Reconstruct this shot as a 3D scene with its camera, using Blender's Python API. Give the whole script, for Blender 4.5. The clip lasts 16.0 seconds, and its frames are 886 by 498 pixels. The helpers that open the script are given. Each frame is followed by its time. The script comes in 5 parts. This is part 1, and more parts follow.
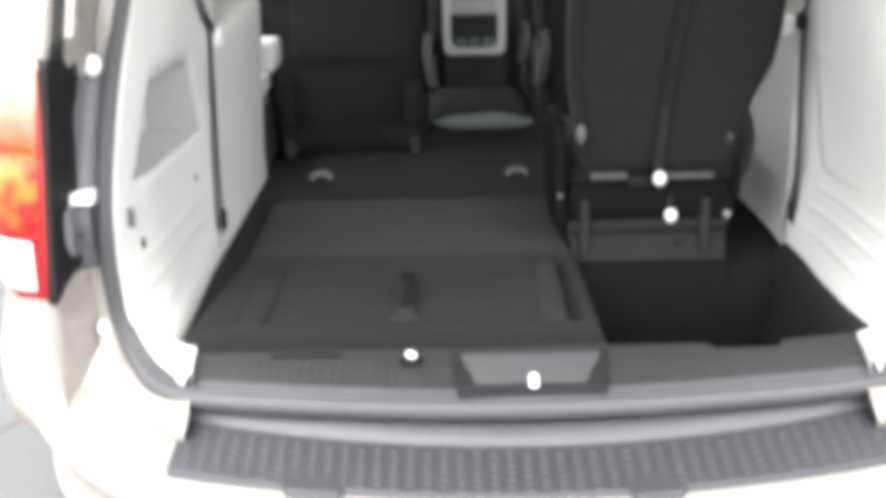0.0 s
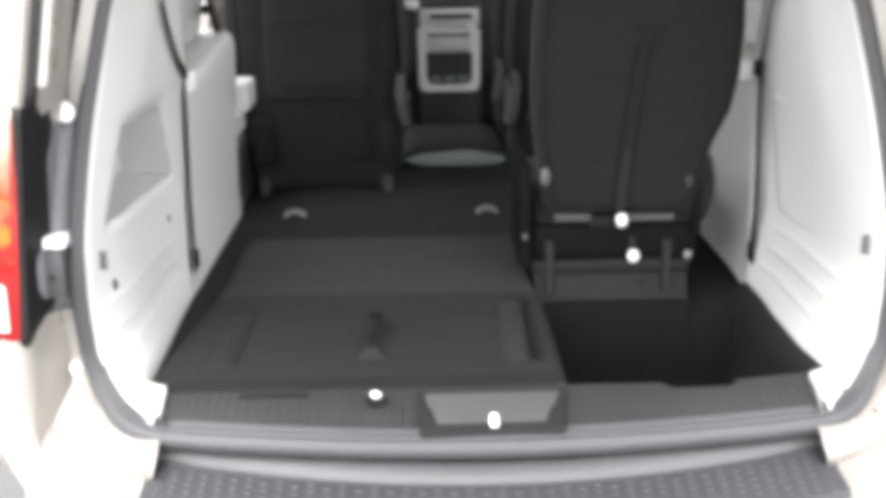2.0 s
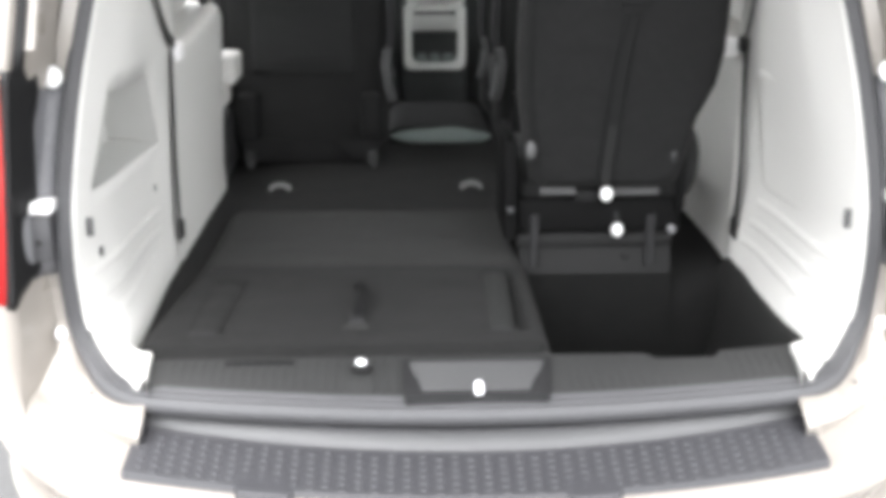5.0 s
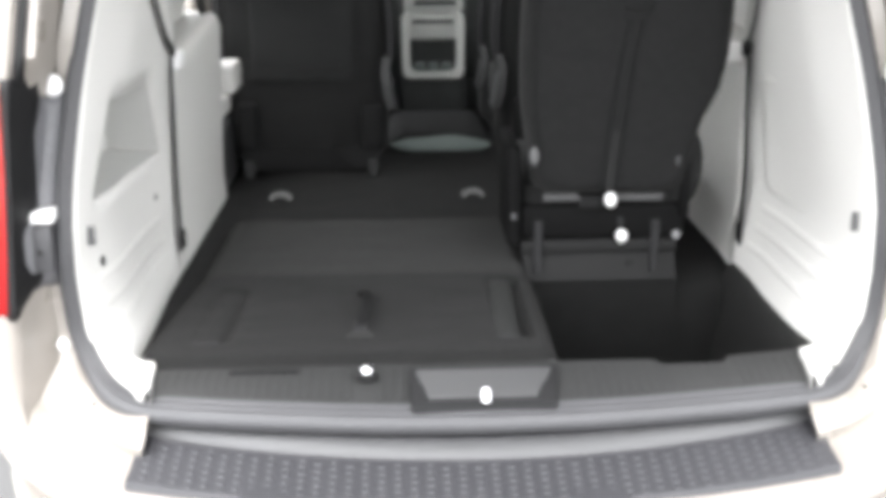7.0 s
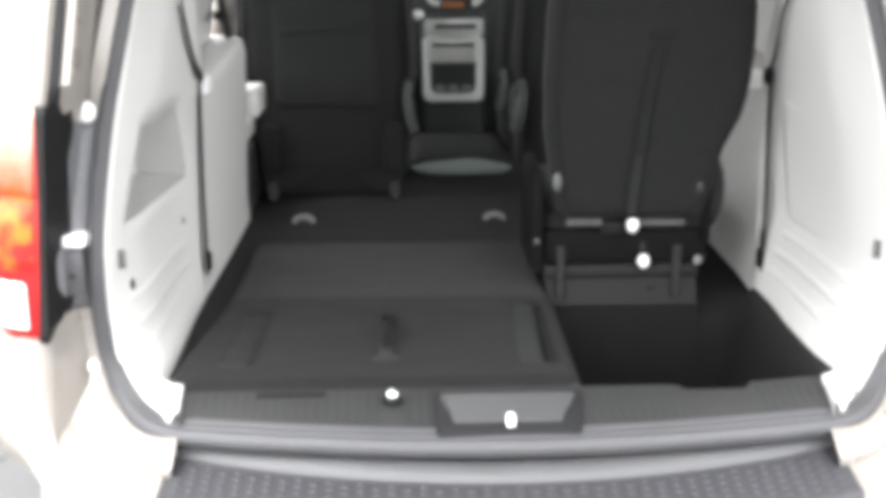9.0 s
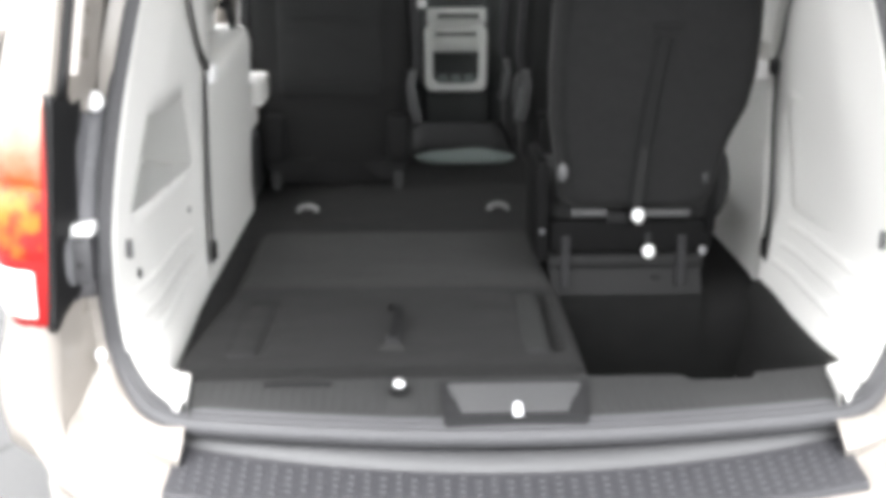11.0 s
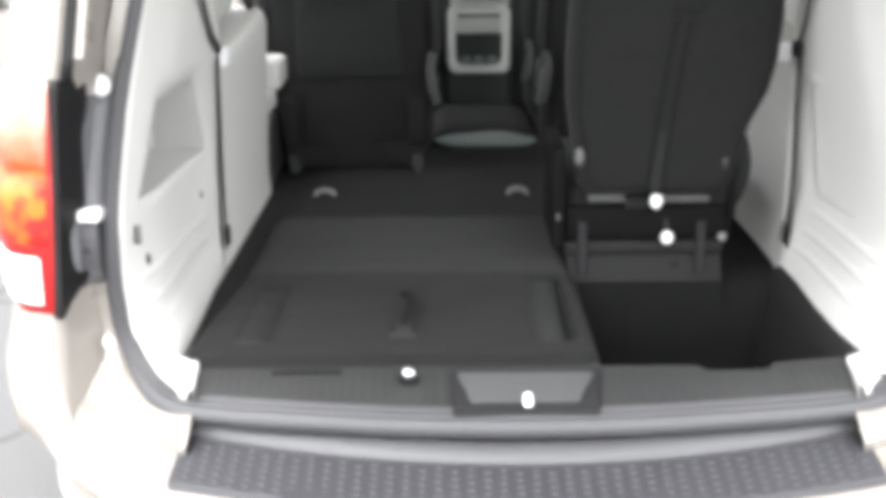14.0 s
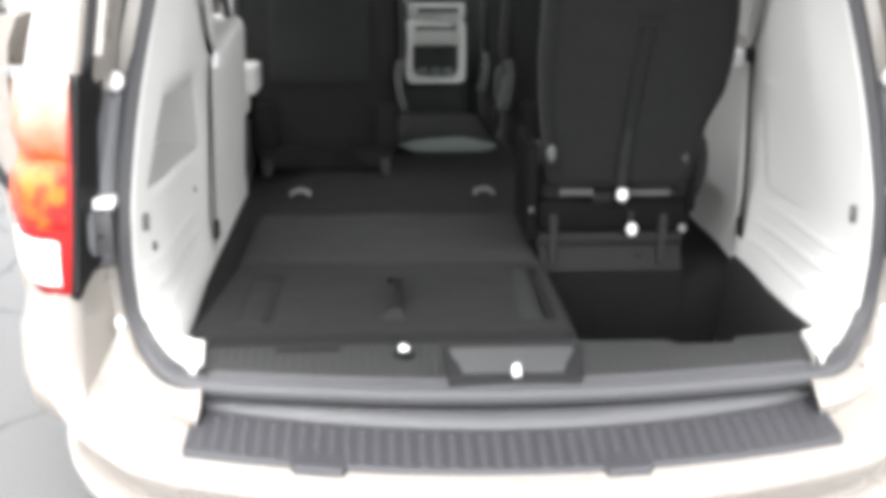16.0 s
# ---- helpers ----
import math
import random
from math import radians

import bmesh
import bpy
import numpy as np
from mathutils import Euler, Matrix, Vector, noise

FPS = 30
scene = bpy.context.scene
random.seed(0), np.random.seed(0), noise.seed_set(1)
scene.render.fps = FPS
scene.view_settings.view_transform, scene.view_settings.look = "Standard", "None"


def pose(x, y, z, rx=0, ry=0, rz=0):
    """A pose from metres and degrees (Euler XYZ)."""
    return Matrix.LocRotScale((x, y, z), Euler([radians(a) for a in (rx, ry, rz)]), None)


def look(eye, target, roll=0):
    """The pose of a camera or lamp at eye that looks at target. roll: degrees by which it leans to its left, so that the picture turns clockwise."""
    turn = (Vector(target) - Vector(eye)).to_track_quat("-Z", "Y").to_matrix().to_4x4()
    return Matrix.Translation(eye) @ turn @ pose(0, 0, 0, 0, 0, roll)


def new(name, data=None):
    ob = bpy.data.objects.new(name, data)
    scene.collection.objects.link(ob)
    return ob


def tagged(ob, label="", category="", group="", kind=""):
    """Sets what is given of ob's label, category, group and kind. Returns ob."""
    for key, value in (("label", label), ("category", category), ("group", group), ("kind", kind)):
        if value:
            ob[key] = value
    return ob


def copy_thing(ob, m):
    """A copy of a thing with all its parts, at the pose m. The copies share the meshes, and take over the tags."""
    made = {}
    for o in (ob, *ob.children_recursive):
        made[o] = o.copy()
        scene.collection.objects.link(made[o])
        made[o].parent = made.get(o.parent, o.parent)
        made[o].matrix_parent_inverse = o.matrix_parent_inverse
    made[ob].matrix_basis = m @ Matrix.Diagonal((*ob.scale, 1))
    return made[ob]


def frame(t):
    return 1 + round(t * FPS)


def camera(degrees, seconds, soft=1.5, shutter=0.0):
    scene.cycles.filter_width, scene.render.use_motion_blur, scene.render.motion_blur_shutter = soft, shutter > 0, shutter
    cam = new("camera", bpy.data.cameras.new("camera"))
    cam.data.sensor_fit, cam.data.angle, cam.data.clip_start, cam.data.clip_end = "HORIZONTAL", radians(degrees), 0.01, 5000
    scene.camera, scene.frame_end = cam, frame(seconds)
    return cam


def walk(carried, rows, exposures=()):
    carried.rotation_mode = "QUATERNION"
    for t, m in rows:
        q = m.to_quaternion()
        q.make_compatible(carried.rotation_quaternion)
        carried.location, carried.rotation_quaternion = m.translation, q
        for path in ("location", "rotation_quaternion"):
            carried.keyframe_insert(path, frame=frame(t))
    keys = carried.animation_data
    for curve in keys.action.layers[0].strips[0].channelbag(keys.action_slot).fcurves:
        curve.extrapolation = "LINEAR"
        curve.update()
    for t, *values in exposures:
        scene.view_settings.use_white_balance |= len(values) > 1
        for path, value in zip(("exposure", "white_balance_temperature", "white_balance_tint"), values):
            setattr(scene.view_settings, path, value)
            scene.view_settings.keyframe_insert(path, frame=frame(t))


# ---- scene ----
from mathutils import bvhtree

cam = camera(41.0, 16.0, soft=6.5, shutter=0.6)
PATH = [
    (0, (-0.134, -1.9, 1.433), (-0.14, 0.007, 0.832), -1.3),
    (0.3, (-0.13, -1.911, 1.454), (-0.156, 0.011, 0.901), -1.6),
    (0.5, (-0.124, -1.919, 1.466), (-0.16, 0.004, 0.918), -1.0),
    (0.7, (-0.121, -1.924, 1.483), (-0.135, 0.011, 0.978), -2.2),
    (1, (-0.127, -1.939, 1.501), (-0.183, 0.002, 1.026), -1.6),
    (1.2, (-0.129, -1.944, 1.496), (-0.212, -0.01, 0.994), -0.7),
    (1.5, (-0.123, -1.944, 1.493), (-0.156, -0.008, 0.993), -1.2),
    (1.8, (-0.112, -1.95, 1.479), (-0.141, -0.024, 0.942), 0.1),
    (2, (-0.099, -1.949, 1.475), (-0.076, -0.028, 0.918), -1.0),
    (2.2, (-0.098, -1.954, 1.478), (-0.065, -0.031, 0.928), -1.1),
    (2.5, (-0.097, -1.958, 1.485), (-0.051, -0.03, 0.956), -1.5),
    (2.8, (-0.1, -1.959, 1.489), (-0.029, -0.021, 0.998), -1.3),
    (3, (-0.102, -1.96, 1.491), (-0.04, -0.024, 0.994), -1.1),
    (3.2, (-0.098, -1.962, 1.486), (-0.028, -0.028, 0.982), -1.2),
    (3.5, (-0.095, -1.967, 1.477), (0.009, -0.033, 0.977), -0.2),
    (3.8, (-0.104, -1.966, 1.46), (-0.02, -0.047, 0.903), -0.4),
    (4, (-0.114, -1.966, 1.451), (-0.061, -0.048, 0.887), -0.1),
    (4.2, (-0.112, -1.969, 1.451), (-0.064, -0.055, 0.871), 0.4),
    (4.5, (-0.111, -1.97, 1.453), (-0.073, -0.056, 0.872), -0.0),
    (4.7, (-0.107, -1.969, 1.453), (-0.057, -0.057, 0.871), -0.1),
    (6.8, (-0.123, -1.953, 1.438), (-0.062, -0.039, 0.863), -0.4),
    (7, (-0.123, -1.951, 1.44), (-0.063, -0.033, 0.875), -0.6),
    (7.2, (-0.126, -1.953, 1.442), (-0.071, -0.035, 0.877), -0.5),
    (7.5, (-0.129, -1.951, 1.444), (-0.082, -0.032, 0.883), -0.6),
    (7.8, (-0.13, -1.953, 1.453), (-0.083, -0.03, 0.908), -0.5),
    (8, (-0.129, -1.955, 1.458), (-0.076, -0.03, 0.92), -0.5),
    (8.5, (-0.133, -1.96, 1.458), (-0.074, -0.034, 0.923), -0.6),
    (8.8, (-0.142, -1.967, 1.459), (-0.098, -0.042, 0.916), -0.5),
    (9, (-0.143, -1.972, 1.458), (-0.107, -0.044, 0.924), -0.5),
    (9.2, (-0.141, -1.974, 1.457), (-0.098, -0.049, 0.916), -0.7),
    (11.5, (-0.171, -1.976, 1.462), (-0.13, -0.054, 0.91), -0.2),
    (11.7, (-0.177, -1.986, 1.446), (-0.125, -0.064, 0.894), 0.0),
    (12, (-0.183, -2.007, 1.413), (-0.068, -0.11, 0.789), -0.7),
    (12.2, (-0.166, -2.003, 1.441), (-0.041, -0.106, 0.819), -1.4),
    (12.5, (-0.134, -2.001, 1.48), (-0.006, -0.078, 0.946), -1.8),
    (12.8, (-0.077, -1.975, 1.495), (0.07, -0.041, 1.007), -2.1),
    (13, (-0.046, -1.961, 1.501), (0.107, -0.034, 0.988), -2.0),
    (13.2, (-0.05, -1.948, 1.487), (0.074, -0.022, 0.961), -2.3),
    (13.5, (-0.066, -1.934, 1.462), (-0.009, -0.015, 0.903), -0.7),
    (13.8, (-0.102, -1.936, 1.459), (-0.098, -0.029, 0.855), -0.4),
    (14, (-0.122, -1.938, 1.461), (-0.136, -0.025, 0.879), -0.6),
    (14.2, (-0.14, -1.956, 1.471), (-0.163, -0.039, 0.899), -0.9),
    (14.5, (-0.167, -1.981, 1.488), (-0.181, -0.047, 0.977), -0.9),
    (14.7, (-0.188, -2.003, 1.481), (-0.166, -0.067, 0.98), -1.0),
    (15, (-0.219, -2.036, 1.472), (-0.136, -0.105, 0.959), 0.1),
    (15.2, (-0.233, -2.043, 1.462), (-0.145, -0.115, 0.935), 0.8),
    (15.5, (-0.252, -2.049, 1.448), (-0.18, -0.133, 0.88), 0.4),
    (15.8, (-0.24, -2.085, 1.451), (-0.134, -0.161, 0.918), 0.4),
    (16, (-0.234, -2.116, 1.446), (-0.134, -0.196, 0.896), 0.1),
]
EXPOSURE, SKY, SUN = 3.16, 0.165, 0.25
walk(cam, [(t, look(eye, target, roll)) for t, eye, target, roll in PATH], [(t, EXPOSURE + d) for t, d in ((0, 0.0), (2.0, -0.03), (4.5, -0.05), (7.5, 0.01), (9.0, 0.02), (14.5, 0.0), (15.2, -0.02), (16.0, -0.10))])

# ---- world, sun and exposure ----
world = bpy.data.worlds.new("sky")
scene.world = world
world.use_nodes = True
wt = world.node_tree
sky = wt.nodes.new("ShaderNodeTexSky")
sky.sky_type = "NISHITA"
sky.sun_disc = False
sky.sun_elevation, sky.sun_rotation = radians(68), radians(200)
sky.dust_density, sky.air_density = 3.0, 1.0
soften = wt.nodes.new("ShaderNodeHueSaturation")
soften.inputs["Saturation"].default_value = 0.08
wt.links.new(sky.outputs[0], soften.inputs["Color"])
wt.links.new(soften.outputs[0], wt.nodes["Background"].inputs["Color"])
wt.nodes["Background"].inputs["Strength"].default_value = SKY
sun = new("sun", bpy.data.lights.new("sun", "SUN"))
sun.data.energy, sun.data.angle, sun.data.color = SUN, radians(40), (1.0, 0.96, 0.9)
sun.matrix_world = look((0.6, -3.6, 9), (0, 0, 0))

# ---- materials ----


def mat(name, base, rough=0.5, metal=0.0, vary=0.12, scale=8.0, bump=0.0, bscale=200.0, sheen=0.0, coat=0.0, spec=0.5, fold=0.0):
    m = bpy.data.materials.new(name)
    m.use_nodes = True
    t = m.node_tree
    b = t.nodes["Principled BSDF"]
    b.inputs["Roughness"].default_value, b.inputs["Metallic"].default_value = rough, metal
    b.inputs["Specular IOR Level"].default_value = spec
    b.inputs["Sheen Weight"].default_value, b.inputs["Coat Weight"].default_value = sheen, coat
    tc = t.nodes.new("ShaderNodeTexCoord")
    n1 = t.nodes.new("ShaderNodeTexNoise")
    n1.inputs["Scale"].default_value, n1.inputs["Detail"].default_value = scale, 6
    t.links.new(tc.outputs["Object"], n1.inputs["Vector"])
    n2 = t.nodes.new("ShaderNodeTexNoise")
    n2.inputs["Scale"].default_value, n2.inputs["Detail"].default_value = bscale, 3
    t.links.new(tc.outputs["Object"], n2.inputs["Vector"])
    mix = t.nodes.new("ShaderNodeMixRGB")
    mix.inputs["Color1"].default_value = (*[c * (1 - vary) for c in base], 1)
    mix.inputs["Color2"].default_value = (*[min(1, c * (1 + vary)) for c in base], 1)
    t.links.new(n1.outputs["Fac"], mix.inputs["Fac"])
    mix2 = t.nodes.new("ShaderNodeMixRGB")
    mix2.blend_type = "MULTIPLY"
    ramp = t.nodes.new("ShaderNodeMapRange")
    ramp.inputs["To Min"].default_value, ramp.inputs["To Max"].default_value = 1 - 1.2 * vary, 1 + 1.2 * vary
    t.links.new(n2.outputs["Fac"], ramp.inputs["Value"])
    mix2.inputs["Fac"].default_value = 1
    t.links.new(mix.outputs[0], mix2.inputs["Color1"])
    t.links.new(ramp.outputs[0], mix2.inputs["Color2"])
    t.links.new(mix2.outputs[0], b.inputs["Base Color"])
    rr = t.nodes.new("ShaderNodeMapRange")
    rr.inputs["To Min"].default_value, rr.inputs["To Max"].default_value = max(0.02, rough - 0.08), min(1, rough + 0.08)
    t.links.new(n1.outputs["Fac"], rr.inputs["Value"])
    t.links.new(rr.outputs[0], b.inputs["Roughness"])
    if bump:
        bp = t.nodes.new("ShaderNodeBump")
        bp.inputs["Strength"].default_value, bp.inputs["Distance"].default_value = bump, 0.002
        t.links.new(n2.outputs["Fac"], bp.inputs["Height"])
        t.links.new(bp.outputs[0], b.inputs["Normal"])
        if fold:
            st = t.nodes.new("ShaderNodeMapping")
            st.inputs["Scale"].default_value = (0.5, 1.0, 1.6)
            t.links.new(tc.outputs["Object"], st.inputs["Vector"])
            n3 = t.nodes.new("ShaderNodeTexNoise")
            n3.inputs["Scale"].default_value, n3.inputs["Detail"].default_value = fold, 3
            t.links.new(st.outputs[0], n3.inputs["Vector"])
            b3 = t.nodes.new("ShaderNodeBump")
            b3.inputs["Strength"].default_value, b3.inputs["Distance"].default_value = 0.6, 0.012
            t.links.new(n3.outputs["Fac"], b3.inputs["Height"])
            t.links.new(bp.outputs[0], b3.inputs["Normal"])
            t.links.new(b3.outputs[0], b.inputs["Normal"])
    return m


def glass(name, tint, rough=0.02):
    m = bpy.data.materials.new(name)
    m.use_nodes = True
    b = m.node_tree.nodes["Principled BSDF"]
    b.inputs["Base Color"].default_value = (*tint, 1)
    b.inputs["Transmission Weight"].default_value, b.inputs["Roughness"].default_value, b.inputs["IOR"].default_value = 1, rough, 1.1
    return m


PAINT = mat("pearl_white_paint", (0.246, 0.226, 0.206), 0.28, 0.0, 0.02, 2.0, coat=0.35)
TRIM = mat("light_grey_moulded_plastic", (0.582, 0.576, 0.557), 0.65, 0, 0.03, 3.0, 0.25, 600, spec=0.25)
NICHE = mat("grey_felt_lining", (0.48, 0.48, 0.465), 0.9, 0, 0.06, 20, 0.4, 300)
CARPET = mat("black_carpet", (0.0148, 0.0148, 0.0147), 0.95, 0, 0.4, 60, 0.9, 420, sheen=0.02, spec=0.1, fold=11)
# paler copy of the black carpet, its colour lifted for the dim tub side
SIDE_CARPET_LIT = mat("black_side_carpet_lit", (0.0215, 0.0215, 0.0212), 0.95, 0, 0.3, 60, 0.9, 420, spec=0.08)
SEAT_PAN = mat("black_seat_pan_plastic", (0.0058, 0.0058, 0.0059), 0.8, 0, 0.2, 20, 0.4, 400, spec=0.06)
BASE_DARK = mat("dark_base_plate_steel", (0.0092, 0.0093, 0.0094), 0.7, 0, 0.25, 30, 0.4, 300, spec=0.25)
RISER = mat("smooth_grey_bumper_plastic", (0.062, 0.062, 0.065), 0.5, 0, 0.08, 12, 0.2, 400)
# darker copy of the black carpet, with the tub's shade in its colour
TUB_SHADED = mat("black_carpet_shaded", (0.0112, 0.0112, 0.0111), 0.97, 0, 0.3, 14, 0.9, 420, spec=0.08)
# flap carpet, lighter than the seat back's
CARPET_FLAP = mat("lighter_charcoal_carpet", (0.0262, 0.0262, 0.0257), 0.95, 0, 0.4, 70, 0.9, 420, sheen=0.03, spec=0.1, fold=10)
# right rail's paler cloth, with the highlight on its bulge put into colour
CARPET_RAIL_LIT = mat("charcoal_cloth_lit", (0.031, 0.0316, 0.0312), 0.95, 0, 0.4, 70, 0.9, 420, spec=0.1)
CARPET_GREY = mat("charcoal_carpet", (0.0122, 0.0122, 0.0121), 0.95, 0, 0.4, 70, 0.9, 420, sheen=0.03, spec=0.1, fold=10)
FABRIC = mat("charcoal_seat_cloth", (0.0128, 0.0129, 0.0129), 0.9, 0, 0.4, 60, 0.7, 380, sheen=0.04, spec=0.15, fold=13)
FABRIC_PANEL = mat("charcoal_panel_cloth", (0.0158, 0.0163, 0.0163), 0.9, 0, 0.2, 14, 0.7, 380, sheen=0.08, spec=0.15, fold=14)
FABRIC_DARK = mat("black_seat_cloth", (0.0128, 0.0130, 0.0130), 0.9, 0, 0.25, 14, 0.7, 380, sheen=0.05, spec=0.15, fold=12)
PLASTIC_BLACK = mat("black_plastic", (0.012, 0.012, 0.013), 0.5, 0, 0.15, 10, 0.3, 500)
HOUSING_BLACK = mat("black_lamp_housing_plastic", (0.006, 0.006, 0.0065), 0.6, 0, 0.2, 12, 0.3, 400, spec=0.25)
PLASTIC_DARK = mat("dark_grey_grained_plastic", (0.017, 0.0172, 0.0182), 0.6, 0, 0.15, 14, 0.4, 500)
SILL = mat("ribbed_black_sill_plastic", (0.0305, 0.0309, 0.0309), 0.75, 0, 0.15, 14, 0.4, 500, spec=0.22)
INNER_BLACK = mat("matt_black_interior_plastic", (0.0085, 0.0086, 0.0088), 0.8, 0, 0.2, 12, 0.4, 500, spec=0.2)
DASH = mat("dark_dashboard_plastic", (0.066, 0.070, 0.069), 0.75, 0, 0.2, 12, 0.4, 500, spec=0.3)
INNER_DARK = mat("matt_charcoal_interior_plastic", (0.018, 0.018, 0.019), 0.75, 0, 0.2, 12, 0.4, 500, spec=0.25)
LOOP_GREY = mat("pale_grey_loop_plastic", (0.125, 0.125, 0.125), 0.6, 0, 0.08, 20)
BRACKET = mat("grey_bracket_steel", (0.062, 0.062, 0.066), 0.5, 0.2, 0.15, 30, 0.2, 150)
GUTTER_GREY = mat("grey_sealed_steel", (0.115, 0.115, 0.122), 0.55, 0, 0.18, 30, 0.3, 120)
PLASTIC_GREY = mat("grey_plastic", (0.077, 0.077, 0.079), 0.5, 0, 0.08, 12, 0.3, 500)
STEP_GREY = mat("weathered_grey_bumper_plastic", (0.032, 0.032, 0.0362), 0.5, 0, 0.1, 9, 0.3, 400)
RUBBER = mat("grey_black_rubber", (0.056, 0.056, 0.060), 0.6, 0, 0.12, 10, 0.2, 300)
STEEL = mat("grey_coated_steel", (0.19, 0.19, 0.195), 0.5, 0.3, 0.1, 16, 0.1, 200)
CHROME = mat("bright_chrome", (0.85, 0.85, 0.87), 0.12, 1.0, 0.02, 10)
WHITE_CAP = mat("white_plastic", (0.8, 0.8, 0.8), 0.35, 0, 0.02, 10)
SEAT_HINGE = mat("dark_hinge_plastic", (0.0098, 0.0099, 0.0101), 0.75, 0, 0.2, 12, 0.4, 500, spec=0.15)
LIFT_BAR = mat("worn_grey_bar_steel", (0.054, 0.054, 0.055), 0.55, 0.1, 0.15, 30, 0.2, 300, spec=0.3)
BOLSTER = mat("grey_seat_bolster_cloth", (0.036, 0.037, 0.037), 0.85, 0, 0.2, 14, 0.6, 380, sheen=0.06, spec=0.15)
SEAT_SIDE = mat("grey_seat_side_plastic", (0.0208, 0.0216, 0.0222), 0.55, 0, 0.15, 14, 0.4, 500)
SILVER = mat("silver_trim_plastic", (0.78, 0.80, 0.77), 0.35, 0.25, 0.04, 10)
BEZEL = mat("bright_silver_bezel", (0.9, 0.92, 0.9), 0.25, 0.2, 0.03, 10, coat=0.4)
PALE = mat("pale_grey_green_plastic", (0.2, 0.235, 0.225), 0.4, 0, 0.06, 10)
SEAT_INSERT = mat("black_woven_insert", (0.0110, 0.0111, 0.0113), 0.9, 0, 0.25, 14, 0.7, 380, spec=0.15)
SEAT_STRAP = mat("dark_strap_webbing", (0.0138, 0.0139, 0.014), 0.9, 0, 0.2, 60, 0.5, 900, spec=0.1)
SEAT_COVER = mat("charcoal_back_cover_cloth", (0.0118, 0.0119, 0.0120), 0.9, 0, 0.4, 60, 0.7, 380, sheen=0.03, spec=0.15, fold=13)
# paler copy of the strap webbing, with the lit lower end in its colour
STRAP_END = mat("strap_webbing_lit", (0.020, 0.020, 0.020), 0.85, 0, 0.2, 60, 0.5, 900, spec=0.1)
STRAP_BLACK = mat("black_strap_webbing", (0.0095, 0.0095, 0.0098), 0.9, 0, 0.2, 60, 0.5, 900, spec=0.1)
WEBBING = mat("black_belt_webbing", (0.012, 0.012, 0.0125), 0.7, 0, 0.2, 60, 0.5, 900)
AMBER = mat("amber_display_plastic", (0.6, 0.2, 0.04), 0.3, 0, 0.1, 30)
TYRE = mat("tyre_rubber", (0.02, 0.02, 0.02), 0.85, 0, 0.2, 20, 0.4, 200)
RED_PAINT = mat("red_vehicle_paint", (0.42, 0.03, 0.022), 0.3, 0, 0.05, 3, coat=0.5)
WHITE_PAINT = mat("white_vehicle_paint", (0.78, 0.78, 0.77), 0.3, 0, 0.02, 3, coat=0.5)


def lens_mat(name, low, high, z0, z1, blotch, scale):
    """Moulded lens: a colour that changes over its height, broken up by the reflector's facets."""
    m = mat(name, low, 0.3, 0, 0.1, 25, 0.35, 120, coat=0.15)
    t = m.node_tree
    b = t.nodes["Principled BSDF"]
    tc = t.nodes.new("ShaderNodeTexCoord")
    sep = t.nodes.new("ShaderNodeSeparateXYZ")
    t.links.new(tc.outputs["Object"], sep.inputs[0])
    n = t.nodes.new("ShaderNodeTexNoise")
    n.inputs["Scale"].default_value, n.inputs["Detail"].default_value = scale, 3
    t.links.new(tc.outputs["Object"], n.inputs["Vector"])
    mr = t.nodes.new("ShaderNodeMapRange")
    mr.inputs["From Min"].default_value, mr.inputs["From Max"].default_value = z0, z1
    t.links.new(sep.outputs["Z"], mr.inputs["Value"])
    off = t.nodes.new("ShaderNodeMath")
    off.operation = "MULTIPLY_ADD"
    off.inputs[1].default_value, off.inputs[2].default_value = blotch, -0.5 * blotch
    t.links.new(n.outputs["Fac"], off.inputs[0])
    add = t.nodes.new("ShaderNodeMath")
    add.use_clamp = True
    t.links.new(mr.outputs[0], add.inputs[0])
    t.links.new(off.outputs[0], add.inputs[1])
    mix = t.nodes.new("ShaderNodeMixRGB")
    mix.inputs["Color1"].default_value, mix.inputs["Color2"].default_value = (*low, 1), (*high, 1)
    t.links.new(add.outputs[0], mix.inputs["Fac"])
    t.links.new(mix.outputs[0], b.inputs["Base Color"])
    return m


LENS_RED = lens_mat("red_lens", (0.24, 0.004, 0.005), (0.33, 0.008, 0.006), 0.8, 1.1, 0.5, 40)
LENS_ORANGE = lens_mat("orange_red_lens", (0.30, 0.008, 0.007), (0.50, 0.115, 0.008), 0.885, 1.085, 3.6, 24)
LENS_PALE = lens_mat("pale_pink_lens", (0.40, 0.055, 0.010), (0.45, 0.25, 0.20), 1.03, 1.15, 1.2, 18)
LENS_CLEAR = lens_mat("clear_white_lens", (0.62, 0.58, 0.55), (0.75, 0.73, 0.70), 0.76, 0.86, 0.6, 40)
GLASS = glass("window_glass", (0.94, 0.97, 0.96))
GLASS_DARK = mat("dark_tinted_glass", (0.02, 0.022, 0.024), 0.06, 0, 0.05, 3)


